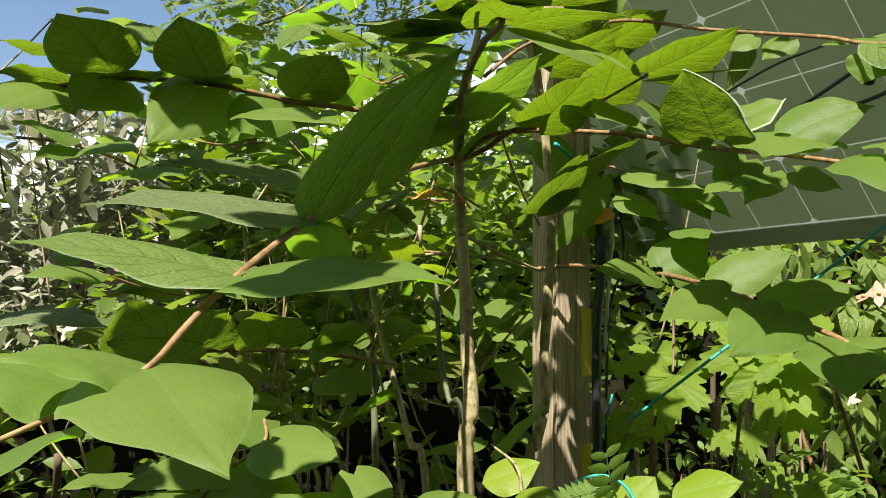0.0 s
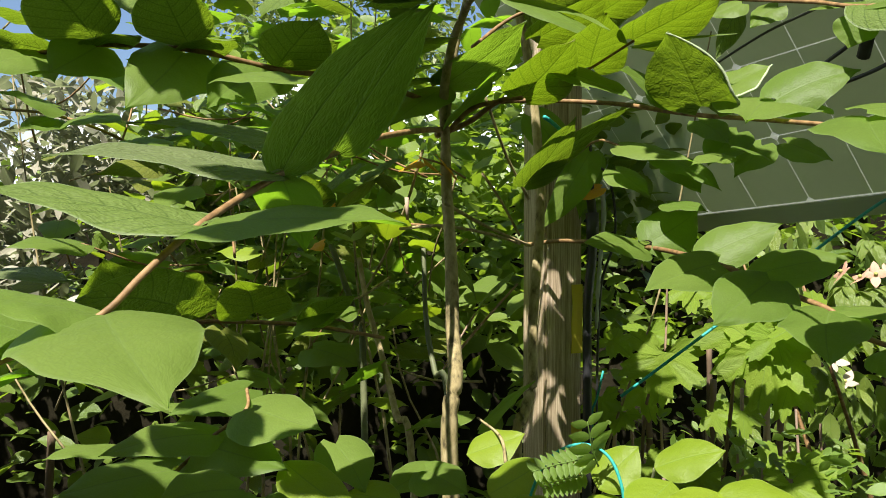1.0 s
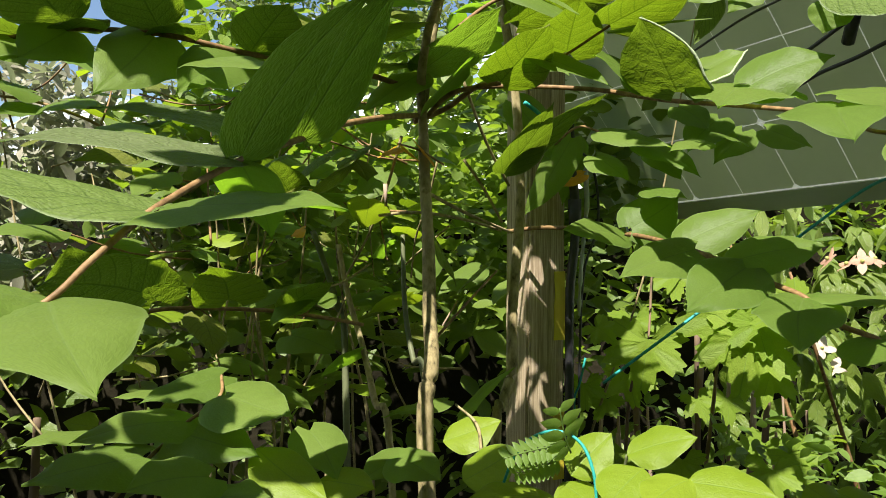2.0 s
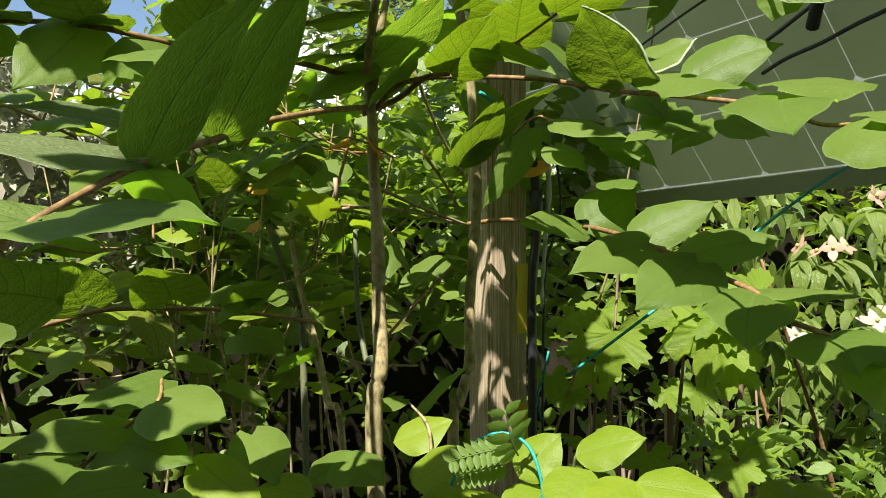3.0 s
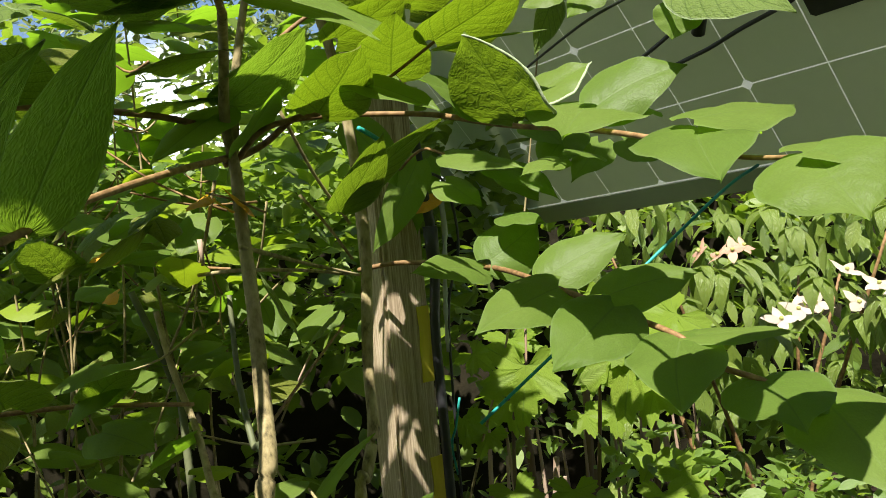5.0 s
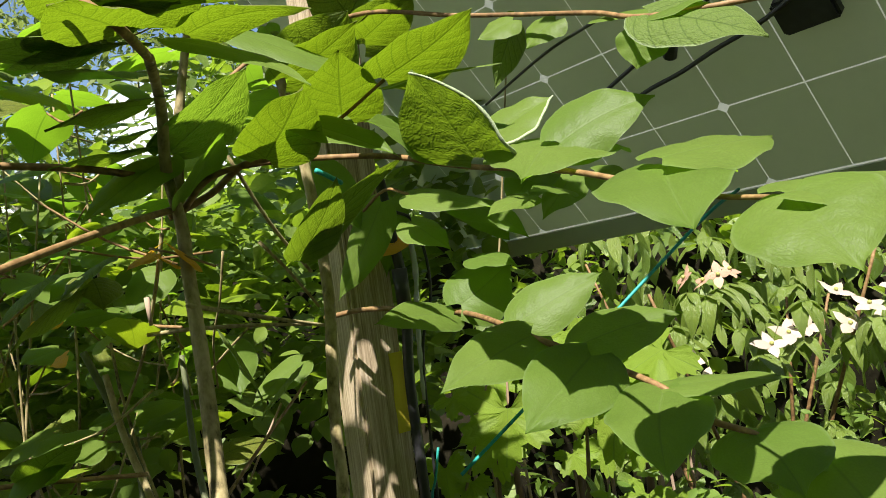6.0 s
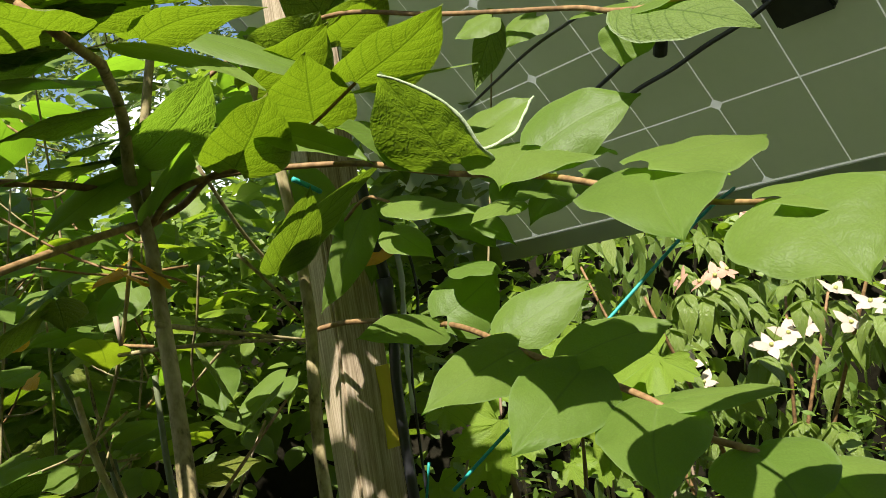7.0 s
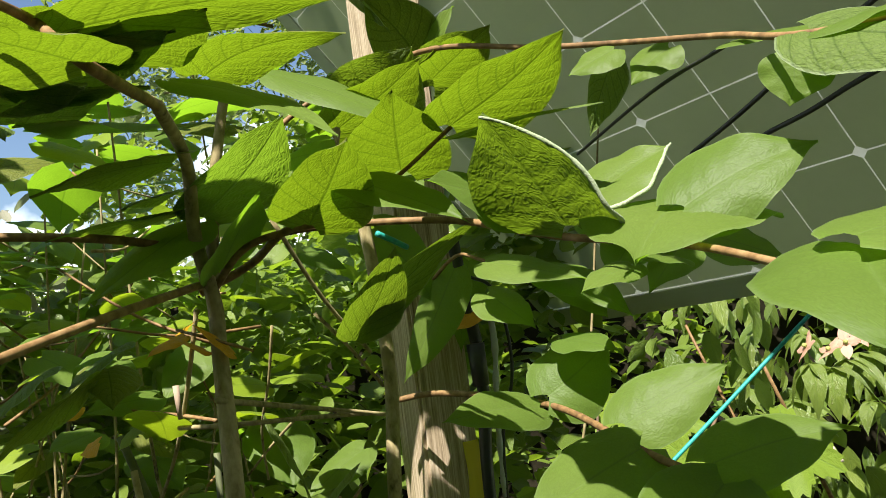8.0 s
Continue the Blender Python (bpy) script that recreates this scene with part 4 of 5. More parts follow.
leaf((-0.238, 0.750, 1.158), (-0.321, 0.690, 1.151), (0.09, -0.43, 0.97), 0.071, 0.12, 0.2)
leaf((-0.169, 0.729, 1.146), (-0.224, 0.670, 1.152), (0.28, -0.36, 0.95), 0.071, 0.12, 0.2)
leaf((-0.181, 0.729, 1.123), (-0.104, 0.689, 1.142), (-0.26, -0.24, 0.97), 0.065, 0.12, 0.2)
leaf((-0.138, 0.780, 1.158), (-0.058, 0.719, 1.126), (0.07, -0.57, 0.92), 0.054, 0.12, 0.2, fresh_leaf)
leaf((0.160, 0.807, 1.100), (0.070, 0.768, 1.113), (0.28, -0.31, 0.91), 0.050, 0.1, 0.12, fresh_leaf)
leaf((-0.076, 0.779, 1.127), (-0.018, 0.749, 1.128), (-0.12, -0.43, 0.96), 0.052, 0.12, 0.2, fresh_leaf)
leaf((0.271, 0.729, 1.145), (0.221, 0.688, 1.132), (0.04, -0.36, 0.93), 0.050, 0.1, 0.12, fresh_leaf)
leaf((0.438, 0.857, 1.097), (0.460, 0.826, 1.081), (-0.11, -0.52, 0.85), 0.045, 0.1, 0.12, fresh_leaf)
leaf((0.469, 0.857, 1.091), (0.512, 0.826, 1.081), (-0.13, -0.46, 0.88), 0.045, 0.1, 0.12, fresh_leaf)
leaf((-0.383, 0.959, 1.123), (-0.443, 0.909, 1.122), (0.10, -0.13, 0.99), 0.050, 0.1, 0.2)
leaf((-0.201, 0.915, 1.291), (-0.195, 0.817, 1.334), (-0.19, 0.38, 0.91), 0.085, 0.12, 0.2, young_leaf)
leaf((-0.253, 0.936, 1.322), (-0.265, 0.896, 1.304), (0.21, -0.44, 0.87), 0.030, 0.1, 0.2, fresh_leaf)
leaf((-0.259, 0.696, 1.305), (-0.253, 0.638, 1.360), (-0.33, 0.63, 0.70), 0.080, 0.1, 0.2, netted_leaf)
leaf((-0.228, 0.756, 1.305), (-0.234, 0.697, 1.351), (-0.30, 0.61, 0.74), 0.070, 0.1, 0.2, netted_leaf)
leaf((-0.150, 1.002, 1.272), (-0.084, 0.952, 1.309), (-0.05, 0.56, 0.83), 0.050, 0.12, 0.2, netted_leaf)
leaf((-0.189, 0.622, 1.325), (-0.235, 0.552, 1.334), (-0.52, 0.43, 0.74), 0.085, 0.1, 0.2, netted_leaf)
leaf((-0.337, 0.600, 1.349), (-0.221, 0.520, 1.348), (-0.07, -0.11, 0.99), 0.060, 0.1, 0.2, downy_leaf)
leaf((-0.175, 0.901, 1.156), (-0.221, 0.901, 1.201), (0.37, 0.85, 0.37), 0.050, 0.1, 0.2, netted_leaf)
leaf((0.065, 1.040, 1.127), (0.139, 1.041, 1.192), (-0.64, -0.23, 0.73), 0.035, 0.1, 0.2)
leaf((0.051, 1.041, 1.148), (-0.029, 0.993, 1.137), (-0.03, -0.18, 0.98), 0.040, 0.1, 0.2)
leaf((-0.050, 0.953, 1.469), (-0.073, 0.903, 1.439), (-0.48, -0.28, 0.83), 0.050, 0.1, 0.2, netted_leaf)
leaf((-0.086, 0.903, 1.458), (-0.105, 0.853, 1.424), (-0.51, -0.35, 0.79), 0.050, 0.1, 0.2, netted_leaf)
leaf((-0.124, 0.803, 1.442), (-0.141, 0.763, 1.417), (-0.54, -0.25, 0.80), 0.050, 0.1, 0.2, netted_leaf)
leaf((-0.184, 0.853, 1.418), (-0.155, 0.802, 1.393), (0.39, -0.22, 0.90), 0.050, 0.1, 0.2, netted_leaf)
leaf((-0.058, 0.910, 1.447), (-0.102, 0.859, 1.406), (-0.69, 0.01, 0.72), 0.050, 0.1, 0.2, young_leaf)
leaf((-0.061, 0.960, 1.455), (-0.041, 0.908, 1.428), (0.30, -0.35, 0.89), 0.050, 0.1, 0.2, young_leaf)
leaf((-0.121, 0.860, 1.413), (-0.138, 0.812, 1.445), (-0.10, 0.59, 0.81), 0.055, 0.1, 0.2, netted_leaf)
leaf((-0.118, 0.860, 1.415), (-0.132, 0.809, 1.392), (-0.48, -0.26, 0.84), 0.050, 0.1, 0.2, young_leaf)
leaf((0.101, 1.099, 1.321), (0.064, 1.048, 1.284), (-0.73, 0.03, 0.68), 0.055, 0.1, 0.2, netted_leaf)
leaf((0.023, 1.154, 1.368), (0.062, 1.099, 1.293), (0.92, 0.13, 0.38), 0.060, 0.1, 0.2, netted_leaf)

# ---- background planting ----
def leaf_cloud(name, label, category, places, size, slim, material, seed, tilt=0.9, upright=0.0, coarse=False):
    """Many small folded leaves in one mesh. places: an n x 3 array."""
    rng = np.random.default_rng(seed)
    n = len(places)
    a = rng.uniform(0, 2 * np.pi, n)
    el = rng.normal(-0.15, tilt * 0.5, n) + upright
    ax = np.stack([np.cos(a) * np.cos(el), np.sin(a) * np.cos(el), np.sin(el)], 1)
    up = np.tile([0.0, 0.0, 1.0], (n, 1)) + rng.normal(0, 0.45, (n, 3))
    y = np.cross(up, ax)
    y /= np.linalg.norm(y, axis=1, keepdims=True) + 1e-9
    nn = np.cross(ax, y)
    L = size * rng.uniform(0.6, 1.35, n)[:, None]
    W = L * slim * rng.uniform(0.8, 1.2, n)[:, None]
    P = np.asarray(places)
    dz = rng.uniform(0.05, 0.25, n)[:, None]
    # stations along the blade and their half widths
    st = ((0.3, 0.46), (0.68, 0.36)) if coarse else ((0.13, 0.24), (0.34, 0.46), (0.58, 0.46), (0.8, 0.28))
    rows, uvr = [P], [(0, 0.5)]
    for s, h in st:
        mid = P + ax * L * s - nn * L * dz * s * s
        lift = nn * W * 0.09
        rows += [mid + y * W * h + lift, mid, mid - y * W * h + lift]
        uvr += [(s, 1), (s, 0.5), (s, 0)]
    rows.append(P + ax * L - nn * L * dz)
    uvr.append((1, 0.5))
    k = len(rows)
    verts = np.stack(rows, 1).reshape(-1, 3)
    base = (np.arange(n) * k)[:, None]
    pieces = [[0, 2, 1], [0, 3, 2], [k - 4, k - 3, k - 1], [k - 3, k - 2, k - 1]]
    for i in range(len(st) - 1):
        a0 = 1 + 3 * i
        pieces += [[a0, a0 + 1, a0 + 4, a0 + 3], [a0 + 1, a0 + 2, a0 + 5, a0 + 4]]
    faces = [tuple(r) for c in pieces for r in (base + np.array(c)[None, :]).tolist()]
    uv = np.tile(np.array(uvr), (n, 1))
    me = mesh_from(name, verts.tolist(), faces, material, uv)
    return tagged(new(name, me), label, category, kind="stuff")


def box_places(n, x0, x1, y0, y1, z0, z1, seed, clump=0.0, cell=0.35):
    """Random places in a box, gathered in clumps with gaps between."""
    rng = np.random.default_rng(seed)
    out = []
    while len(out) < n:
        p = Vector((rng.uniform(x0, x1), rng.uniform(y0, y1), rng.uniform(z0, z1)))
        if clump and noise.noise(p / cell + Vector((seed, 0, 0))) < clump * rng.uniform(-0.6, 1.0):
            continue
        out.append(tuple(p))
    return np.array(out)


def shade_sheet():
    """Near-black lumpy sheet behind the leaves: the hedge's inner shade, put into colour."""
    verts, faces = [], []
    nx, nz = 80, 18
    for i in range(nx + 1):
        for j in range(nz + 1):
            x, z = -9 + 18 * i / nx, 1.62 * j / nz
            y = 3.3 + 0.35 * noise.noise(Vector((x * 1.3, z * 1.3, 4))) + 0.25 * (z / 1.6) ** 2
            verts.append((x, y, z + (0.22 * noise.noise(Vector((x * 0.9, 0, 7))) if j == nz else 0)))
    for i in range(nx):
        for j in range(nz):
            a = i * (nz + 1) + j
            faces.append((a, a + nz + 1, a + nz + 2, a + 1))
    ob = new("hedge_shade_sheet", mesh_from("hedge_shade_sheet", verts, faces, deep_mat))
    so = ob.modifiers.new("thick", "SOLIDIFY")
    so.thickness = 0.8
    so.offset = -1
    return tagged(ob, "near-black sheet standing in for the shade inside the hedge", "hedge", kind="stuff")


shade_sheet()
leaf_cloud("silver_bush", "bush with upright narrow silvery green leaves", "bush", box_places(6500, -1.9, -0.48, 1.7, 2.3, 1.10, 1.74, 11, 0.25, 0.2), 0.056, 0.36, silver_leaf, 1, upright=0.75)
leaf_cloud("understorey_foliage", "sunlit mixed green foliage behind the shrub", "foliage", box_places(3100, -0.62, 0.5, 1.6, 2.9, 1.17, 1.70, 12, 0.3), 0.065, 0.6, under_leaf, 2)
leaf_cloud("understorey_canopy", "dense layer of dark green leaves over the shaded bed", "foliage", np.concatenate([box_places(1000, -1.9, 0.42, 1.55, 3.1, 1.10, 1.27, 25), box_places(220, -1.9, -0.1, 1.35, 1.7, 1.05, 1.22, 26)]), 0.075, 0.6, under_leaf, 25, tilt=0.6)
leaf_cloud("bush_inside", "dim leafy inside of the bushes near the ground", "foliage", box_places(330, -2.0, 0.5, 1.75, 2.4, 0.15, 1.12, 23), 0.08, 0.6, under_leaf, 23)
leaf_cloud("understorey_foliage", "dim green foliage low behind the shrub", "foliage", box_places(110, -0.9, 0.5, 1.5, 2.9, 0.5, 1.1, 22, 0.35), 0.065, 0.6, under_leaf, 9)
leaf_cloud("hedge_foliage", "dense dark green hedge at the back of the bed", "hedge", np.concatenate([box_places(8000, -6, 6, 2.7, 3.4, 0.95, 1.72, 13, 0.2), box_places(2200, -6, 6, 2.75, 3.2, 0.0, 1.0, 19, 0.2), box_places(3500, -8.5, 8.5, 3.0, 4.5, 1.5, 1.8, 20), box_places(1500, -0.95, 0.7, 3.0, 3.6, 1.6, 2.25, 24, 0.1)]), 0.075, 0.55, under_leaf, 3)
leaf_cloud("tree_foliage", "light green crown of a tree behind the hedge", "tree", box_places(36000, -1.8, 4.5, 5.0, 6.6, 1.3, 4.8, 14, 0.25, 0.6), 0.085, 0.36, tree_leaf, 4, coarse=True)
leaf_cloud("dogwood_foliage", "drooping dogwood leaves beside the panel", "foliage", box_places(1000, 0.8, 2.1, 1.9, 2.5, 0.5, 1.45, 15, 0.3, 0.2), 0.08, 0.42, dogwood_leaf, 5, upright=-0.8)
leaf_cloud("low_foliage", "low feathery green growth along the bed", "foliage", np.concatenate([box_places(1300, 0.45, 1.9, 1.3, 2.1, 0.5, 1.02, 16, 0.2), box_places(900, 0.50, 1.15, 1.05, 1.45, 0.78, 1.04, 17, 0.2, 0.1)]), 0.032, 0.5, fern_leaf, 6)

# ---- crown of the shrub overhead: unseen leaves added to cast shadows ----
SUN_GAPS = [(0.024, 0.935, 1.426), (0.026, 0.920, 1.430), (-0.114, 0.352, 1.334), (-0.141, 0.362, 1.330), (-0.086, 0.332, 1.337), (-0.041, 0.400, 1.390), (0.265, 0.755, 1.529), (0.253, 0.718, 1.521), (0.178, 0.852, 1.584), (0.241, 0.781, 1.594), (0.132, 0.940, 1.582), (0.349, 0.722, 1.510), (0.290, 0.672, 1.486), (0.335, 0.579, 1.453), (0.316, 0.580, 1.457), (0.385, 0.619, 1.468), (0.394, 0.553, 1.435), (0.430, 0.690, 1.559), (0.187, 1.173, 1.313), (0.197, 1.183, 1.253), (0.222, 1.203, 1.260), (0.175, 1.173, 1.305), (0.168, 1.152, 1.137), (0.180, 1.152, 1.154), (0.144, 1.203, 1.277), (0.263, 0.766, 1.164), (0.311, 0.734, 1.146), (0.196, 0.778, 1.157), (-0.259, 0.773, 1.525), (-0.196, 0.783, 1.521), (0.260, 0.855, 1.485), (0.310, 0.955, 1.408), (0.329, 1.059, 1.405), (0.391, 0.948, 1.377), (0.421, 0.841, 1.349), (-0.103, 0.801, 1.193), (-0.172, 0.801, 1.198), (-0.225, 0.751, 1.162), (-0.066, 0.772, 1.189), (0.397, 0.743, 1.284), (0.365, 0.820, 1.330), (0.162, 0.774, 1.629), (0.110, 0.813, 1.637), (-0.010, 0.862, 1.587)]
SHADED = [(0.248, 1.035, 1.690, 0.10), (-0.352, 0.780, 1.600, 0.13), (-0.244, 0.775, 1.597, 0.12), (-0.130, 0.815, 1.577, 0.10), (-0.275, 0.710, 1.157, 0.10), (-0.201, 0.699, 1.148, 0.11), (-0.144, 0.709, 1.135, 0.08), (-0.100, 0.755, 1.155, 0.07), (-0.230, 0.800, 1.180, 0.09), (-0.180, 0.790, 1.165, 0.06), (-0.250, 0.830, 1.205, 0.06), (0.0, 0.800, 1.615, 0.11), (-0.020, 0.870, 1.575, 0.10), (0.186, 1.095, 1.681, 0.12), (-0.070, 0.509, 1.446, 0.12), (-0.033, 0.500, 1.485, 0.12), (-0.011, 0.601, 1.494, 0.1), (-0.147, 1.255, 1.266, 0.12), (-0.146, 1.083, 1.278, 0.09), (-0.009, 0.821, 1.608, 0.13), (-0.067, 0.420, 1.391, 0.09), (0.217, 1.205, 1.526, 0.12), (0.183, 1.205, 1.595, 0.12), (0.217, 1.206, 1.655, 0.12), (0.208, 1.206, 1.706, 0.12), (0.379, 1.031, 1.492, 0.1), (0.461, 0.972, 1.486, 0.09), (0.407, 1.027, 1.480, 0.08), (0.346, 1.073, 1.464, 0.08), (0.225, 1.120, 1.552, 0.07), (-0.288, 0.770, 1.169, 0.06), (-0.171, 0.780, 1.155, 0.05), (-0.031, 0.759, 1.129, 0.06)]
VINE_SUN = [(0.39, 1.34, 1.17), (0.37, 1.33, 1.14), (0.41, 1.34, 1.19), (0.50, 1.29, 1.21), (0.52, 1.26, 1.17), (0.56, 1.24, 1.22)]
# unseen leaves added to shade the post, along the sun: across, up, length, width, turn in degrees
POST_SHADE = [(0.0, 0.693, 0.15, 0.110, 0), (-0.030, 0.760, 0.14, 0.10, 20), (0.035, 0.765, 0.14, 0.10, -15), (-0.026, 0.583, 0.105, 0.052, -22), (0.042, 0.597, 0.075, 0.058, 15), (-0.045, 0.552, 0.07, 0.05, 0), (-0.012, 0.500, 0.125, 0.066, 8), (0.0, 0.445, 0.13, 0.08, -10), (-0.02, 0.390, 0.13, 0.08, 10)]


def crown():
    rnd = random.Random(5)
    meshes = []
    for k in range(6):
        pts, faces, uvs = blade(1.0, rnd.uniform(0.58, 0.7), 0.12, 0.22, rnd, 10, 3)
        meshes.append(mesh_from("leaf", [tuple(p) for p in pts], faces, shrub_leaf, uvs))
    gaps = [Vector(g) for g in SUN_GAPS]

    def blocks(p, reach):
        for g in gaps:
            d = p - g
            s = d.dot(SUN)
            if s > 0 and (d - SUN * s).length < reach:
                return True
        return False

    def put(p, size):
        a = rnd.uniform(0, 6.28)
        ax = Vector((math.cos(a), math.sin(a), rnd.uniform(-0.5, 0.1))).normalized()
        n = Vector((rnd.uniform(-0.4, 0.4), rnd.uniform(-0.6, 0.2), 1))
        m, _ = leaf_frame(p - ax * size * 0.5, p + ax * size * 0.5, n)
        ob = new("leaf", rnd.choice(meshes))
        ob.parent = shrub
        ob.matrix_parent_inverse = Matrix.Translation(-shrub.location)
        ob.matrix_basis = m @ Matrix.Scale(size, 4)

    count = 0
    while count < 16:
        p = Vector((rnd.uniform(-0.9, -0.1), rnd.uniform(-0.4, 0.5), rnd.uniform(1.78, 2.25)))
        if p.z < 1.58 + 0.42 * max(0.0, p.y) or blocks(p, 0.05):
            continue
        put(p, rnd.uniform(0.10, 0.14))
        count += 1
    # leaves added above the view, sunward of each point to be shaded
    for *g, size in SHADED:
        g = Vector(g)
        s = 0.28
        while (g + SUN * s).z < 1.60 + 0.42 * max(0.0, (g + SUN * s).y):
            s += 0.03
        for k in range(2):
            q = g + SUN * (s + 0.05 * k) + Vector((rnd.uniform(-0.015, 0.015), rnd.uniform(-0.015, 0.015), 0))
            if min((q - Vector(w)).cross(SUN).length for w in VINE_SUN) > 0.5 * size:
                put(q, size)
    e1 = Vector((0.913, -0.408, 0))
    e2 = SUN.cross(e1)
    for a, b, size, wide, turn in POST_SHADE:
        q = e1 * (a - 0.351) + e2 * (b + 1.0784)
        q += SUN * ((2.0 - q.z) / SUN.z)
        ax = e1 * math.cos(radians(turn)) + e2 * math.sin(radians(turn))
        leaf(q - ax * size / 2, q + ax * size / 2, SUN, wide, 0.05, 0.05)


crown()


def inner_leaves(n):
    """Smaller leaves further back on the shrub, behind the main stem."""
    rnd = random.Random(17)
    meshes = []
    for k in range(6):
        pts, faces, uvs = blade(1.0, rnd.uniform(0.55, 0.7), 0.12, 0.25, rnd, 10, 3)
        meshes.append(mesh_from("leaf", [tuple(p) for p in pts], faces, (shrub_leaf, fresh_leaf, young_leaf)[k % 3], uvs))
    for k in range(n):
        p = Vector((rnd.uniform(-0.62, 0.0), rnd.uniform(1.02, 1.6), 0))
        p.z = (rnd.uniform(1.5, 1.95), rnd.uniform(1.27, 1.64), rnd.uniform(1.12, 1.36), rnd.uniform(1.27, 1.64))[k % 4]
        a = rnd.uniform(0, 6.28)
        ax = Vector((math.cos(a), math.sin(a), rnd.uniform(-0.7, 0.2))).normalized()
        m, _ = leaf_frame(p, p + ax, Vector((rnd.uniform(-0.5, 0.5), rnd.uniform(-0.8, 0.3), 1)))
        ob = new("leaf", meshes[k % 6])
        ob.parent = shrub
        ob.matrix_parent_inverse = Matrix.Translation(-shrub.location)
        ob.matrix_basis = m @ Matrix.Scale(rnd.uniform(0.055, 0.09), 4)
        if k % 3 == 0:
            q = p - ax * rnd.uniform(0.08, 0.2) - Vector((0, 0, rnd.uniform(0.05, 0.15)))
            tube("twig", [p, p.lerp(q, 0.5) - Vector((0, 0, 0.01)), q], 0.0012, 0.0018, twig_mat if k % 2 else bark_mat, shrub, seg=5, per=3)


inner_leaves(190)


def upper_leaves(n):
    """Darker leaves higher up, between the main stem and the post."""
    rnd = random.Random(41)
    meshes = []
    for k in range(5):
        pts, faces, uvs = blade(1.0, rnd.uniform(0.52, 0.66), 0.14, 0.25, rnd, 12, 3)
        meshes.append(mesh_from("leaf", [tuple(p) for p in pts], faces, shrub_leaf, uvs))
    for k in range(n):
        p = Vector((rnd.uniform(-0.50, 0.14), rnd.uniform(1.12, 1.75), rnd.uniform(1.52, 1.90)))
        a = rnd.uniform(0, 6.28)
        ax = Vector((math.cos(a), math.sin(a), rnd.uniform(-0.7, 0.1))).normalized()
        m, _ = leaf_frame(p, p + ax, Vector((rnd.uniform(-0.5, 0.5), rnd.uniform(-0.7, 0.4), 1)))
        ob = new("leaf", meshes[k % 5])
        ob.parent = shrub
        ob.matrix_parent_inverse = Matrix.Translation(-shrub.location)
        ob.matrix_basis = m @ Matrix.Scale(rnd.uniform(0.065, 0.10), 4)


upper_leaves(70)


def thin_stems(n):
    rnd = random.Random(29)
    for k in range(n):
        x, y = rnd.uniform(-0.55, 0.15), rnd.uniform(1.1, 1.6)
        a = Vector((x, y, 0.0))
        b = Vector((x + rnd.uniform(-0.15, 0.15), y + rnd.uniform(-0.1, 0.1), rnd.uniform(0.8, 1.0)))
        c = Vector((b.x + rnd.uniform(-0.2, 0.2), b.y + rnd.uniform(-0.1, 0.1), rnd.uniform(1.35, 1.75)))
        tube("stem", [a, b, b.lerp(c, 0.5) + Vector((rnd.uniform(-0.03, 0.03), 0, 0)), c], 0.0034, 0.0012, bark_mat, shrub, seg=6, per=5, knots=0.1)


thin_stems(15)
# leaf cloud above the view, added only to shade the bed below
leaf_cloud("overhead_foliage", "unseen overhead leaves added to shade the back of the bed", "foliage", np.concatenate([box_places(135, -0.85, 0.12, 0.9, 1.75, 2.35, 2.95, 31, 0.15, 0.3), box_places(35, -1.0, -0.22, 0.42, 0.92, 2.3, 2.6, 33), box_places(120, -1.8, -0.38, 0.5, 1.12, 2.15, 2.5, 32)]), 0.10, 0.62, under_leaf, 31)

# ---- grape vine behind the post ----
vine = thing("grape_vine", "grape vine with toothed lobed light green leaves", "vine", (0.5, 1.5, 0))


def vine_blade(seed):
    """Five-lobed toothed blade, 1 long, tip along +x from the stalk at the origin, facing +z."""
    rnd = random.Random(seed)
    na, nr = 96, 4
    verts, uvs, faces = [(0.0, 0.0, 0.0)], [(0.0, 0.5)], []
    ph = rnd.uniform(0, 6.28)
    for i in range(na + 1):
        a = -2.62 + 5.24 * i / na
        lob = 0.0
        for c, r, w in ((0.0, 1.0, 0.42), (1.02, 0.86, 0.40), (-1.02, 0.86, 0.40), (2.05, 0.66, 0.45), (-2.05, 0.66, 0.45)):
            lob = max(lob, r * math.exp(-((a - c) / w) ** 2 * 0.85))
        r = 0.40 + 0.60 * lob
        r *= 0.62 * (1 + 0.15 * (abs(((a * 4.6 + 0.5) % 1) * 2 - 1) - 0.5) + 0.03 * math.sin(5 * a + ph))
        for k in range(1, nr + 1):
            q = k / nr
            rr = r * q
            z = 0.05 * math.sin(3 * a + ph) * q * q - 0.16 * rr * rr + 0.05 * abs(math.sin(1.55 * a)) * q
            verts.append((rr * math.cos(a) + 0.05, rr * math.sin(a), z))
            uvs.append((q * 0.9, 0.5 + 0.5 * math.sin(1.55 * a)))
    for i in range(na):
        b = 1 + i * nr
        faces.append((0, b, b + nr))
        for k in range(nr - 1):
            faces.append((b + k, b + k + 1, b + nr + k + 1, b + nr + k))
    return mesh_from("leaf", verts, faces, vine_leaf, uvs)


VINE_MESHES = [vine_blade(k) for k in range(4)]


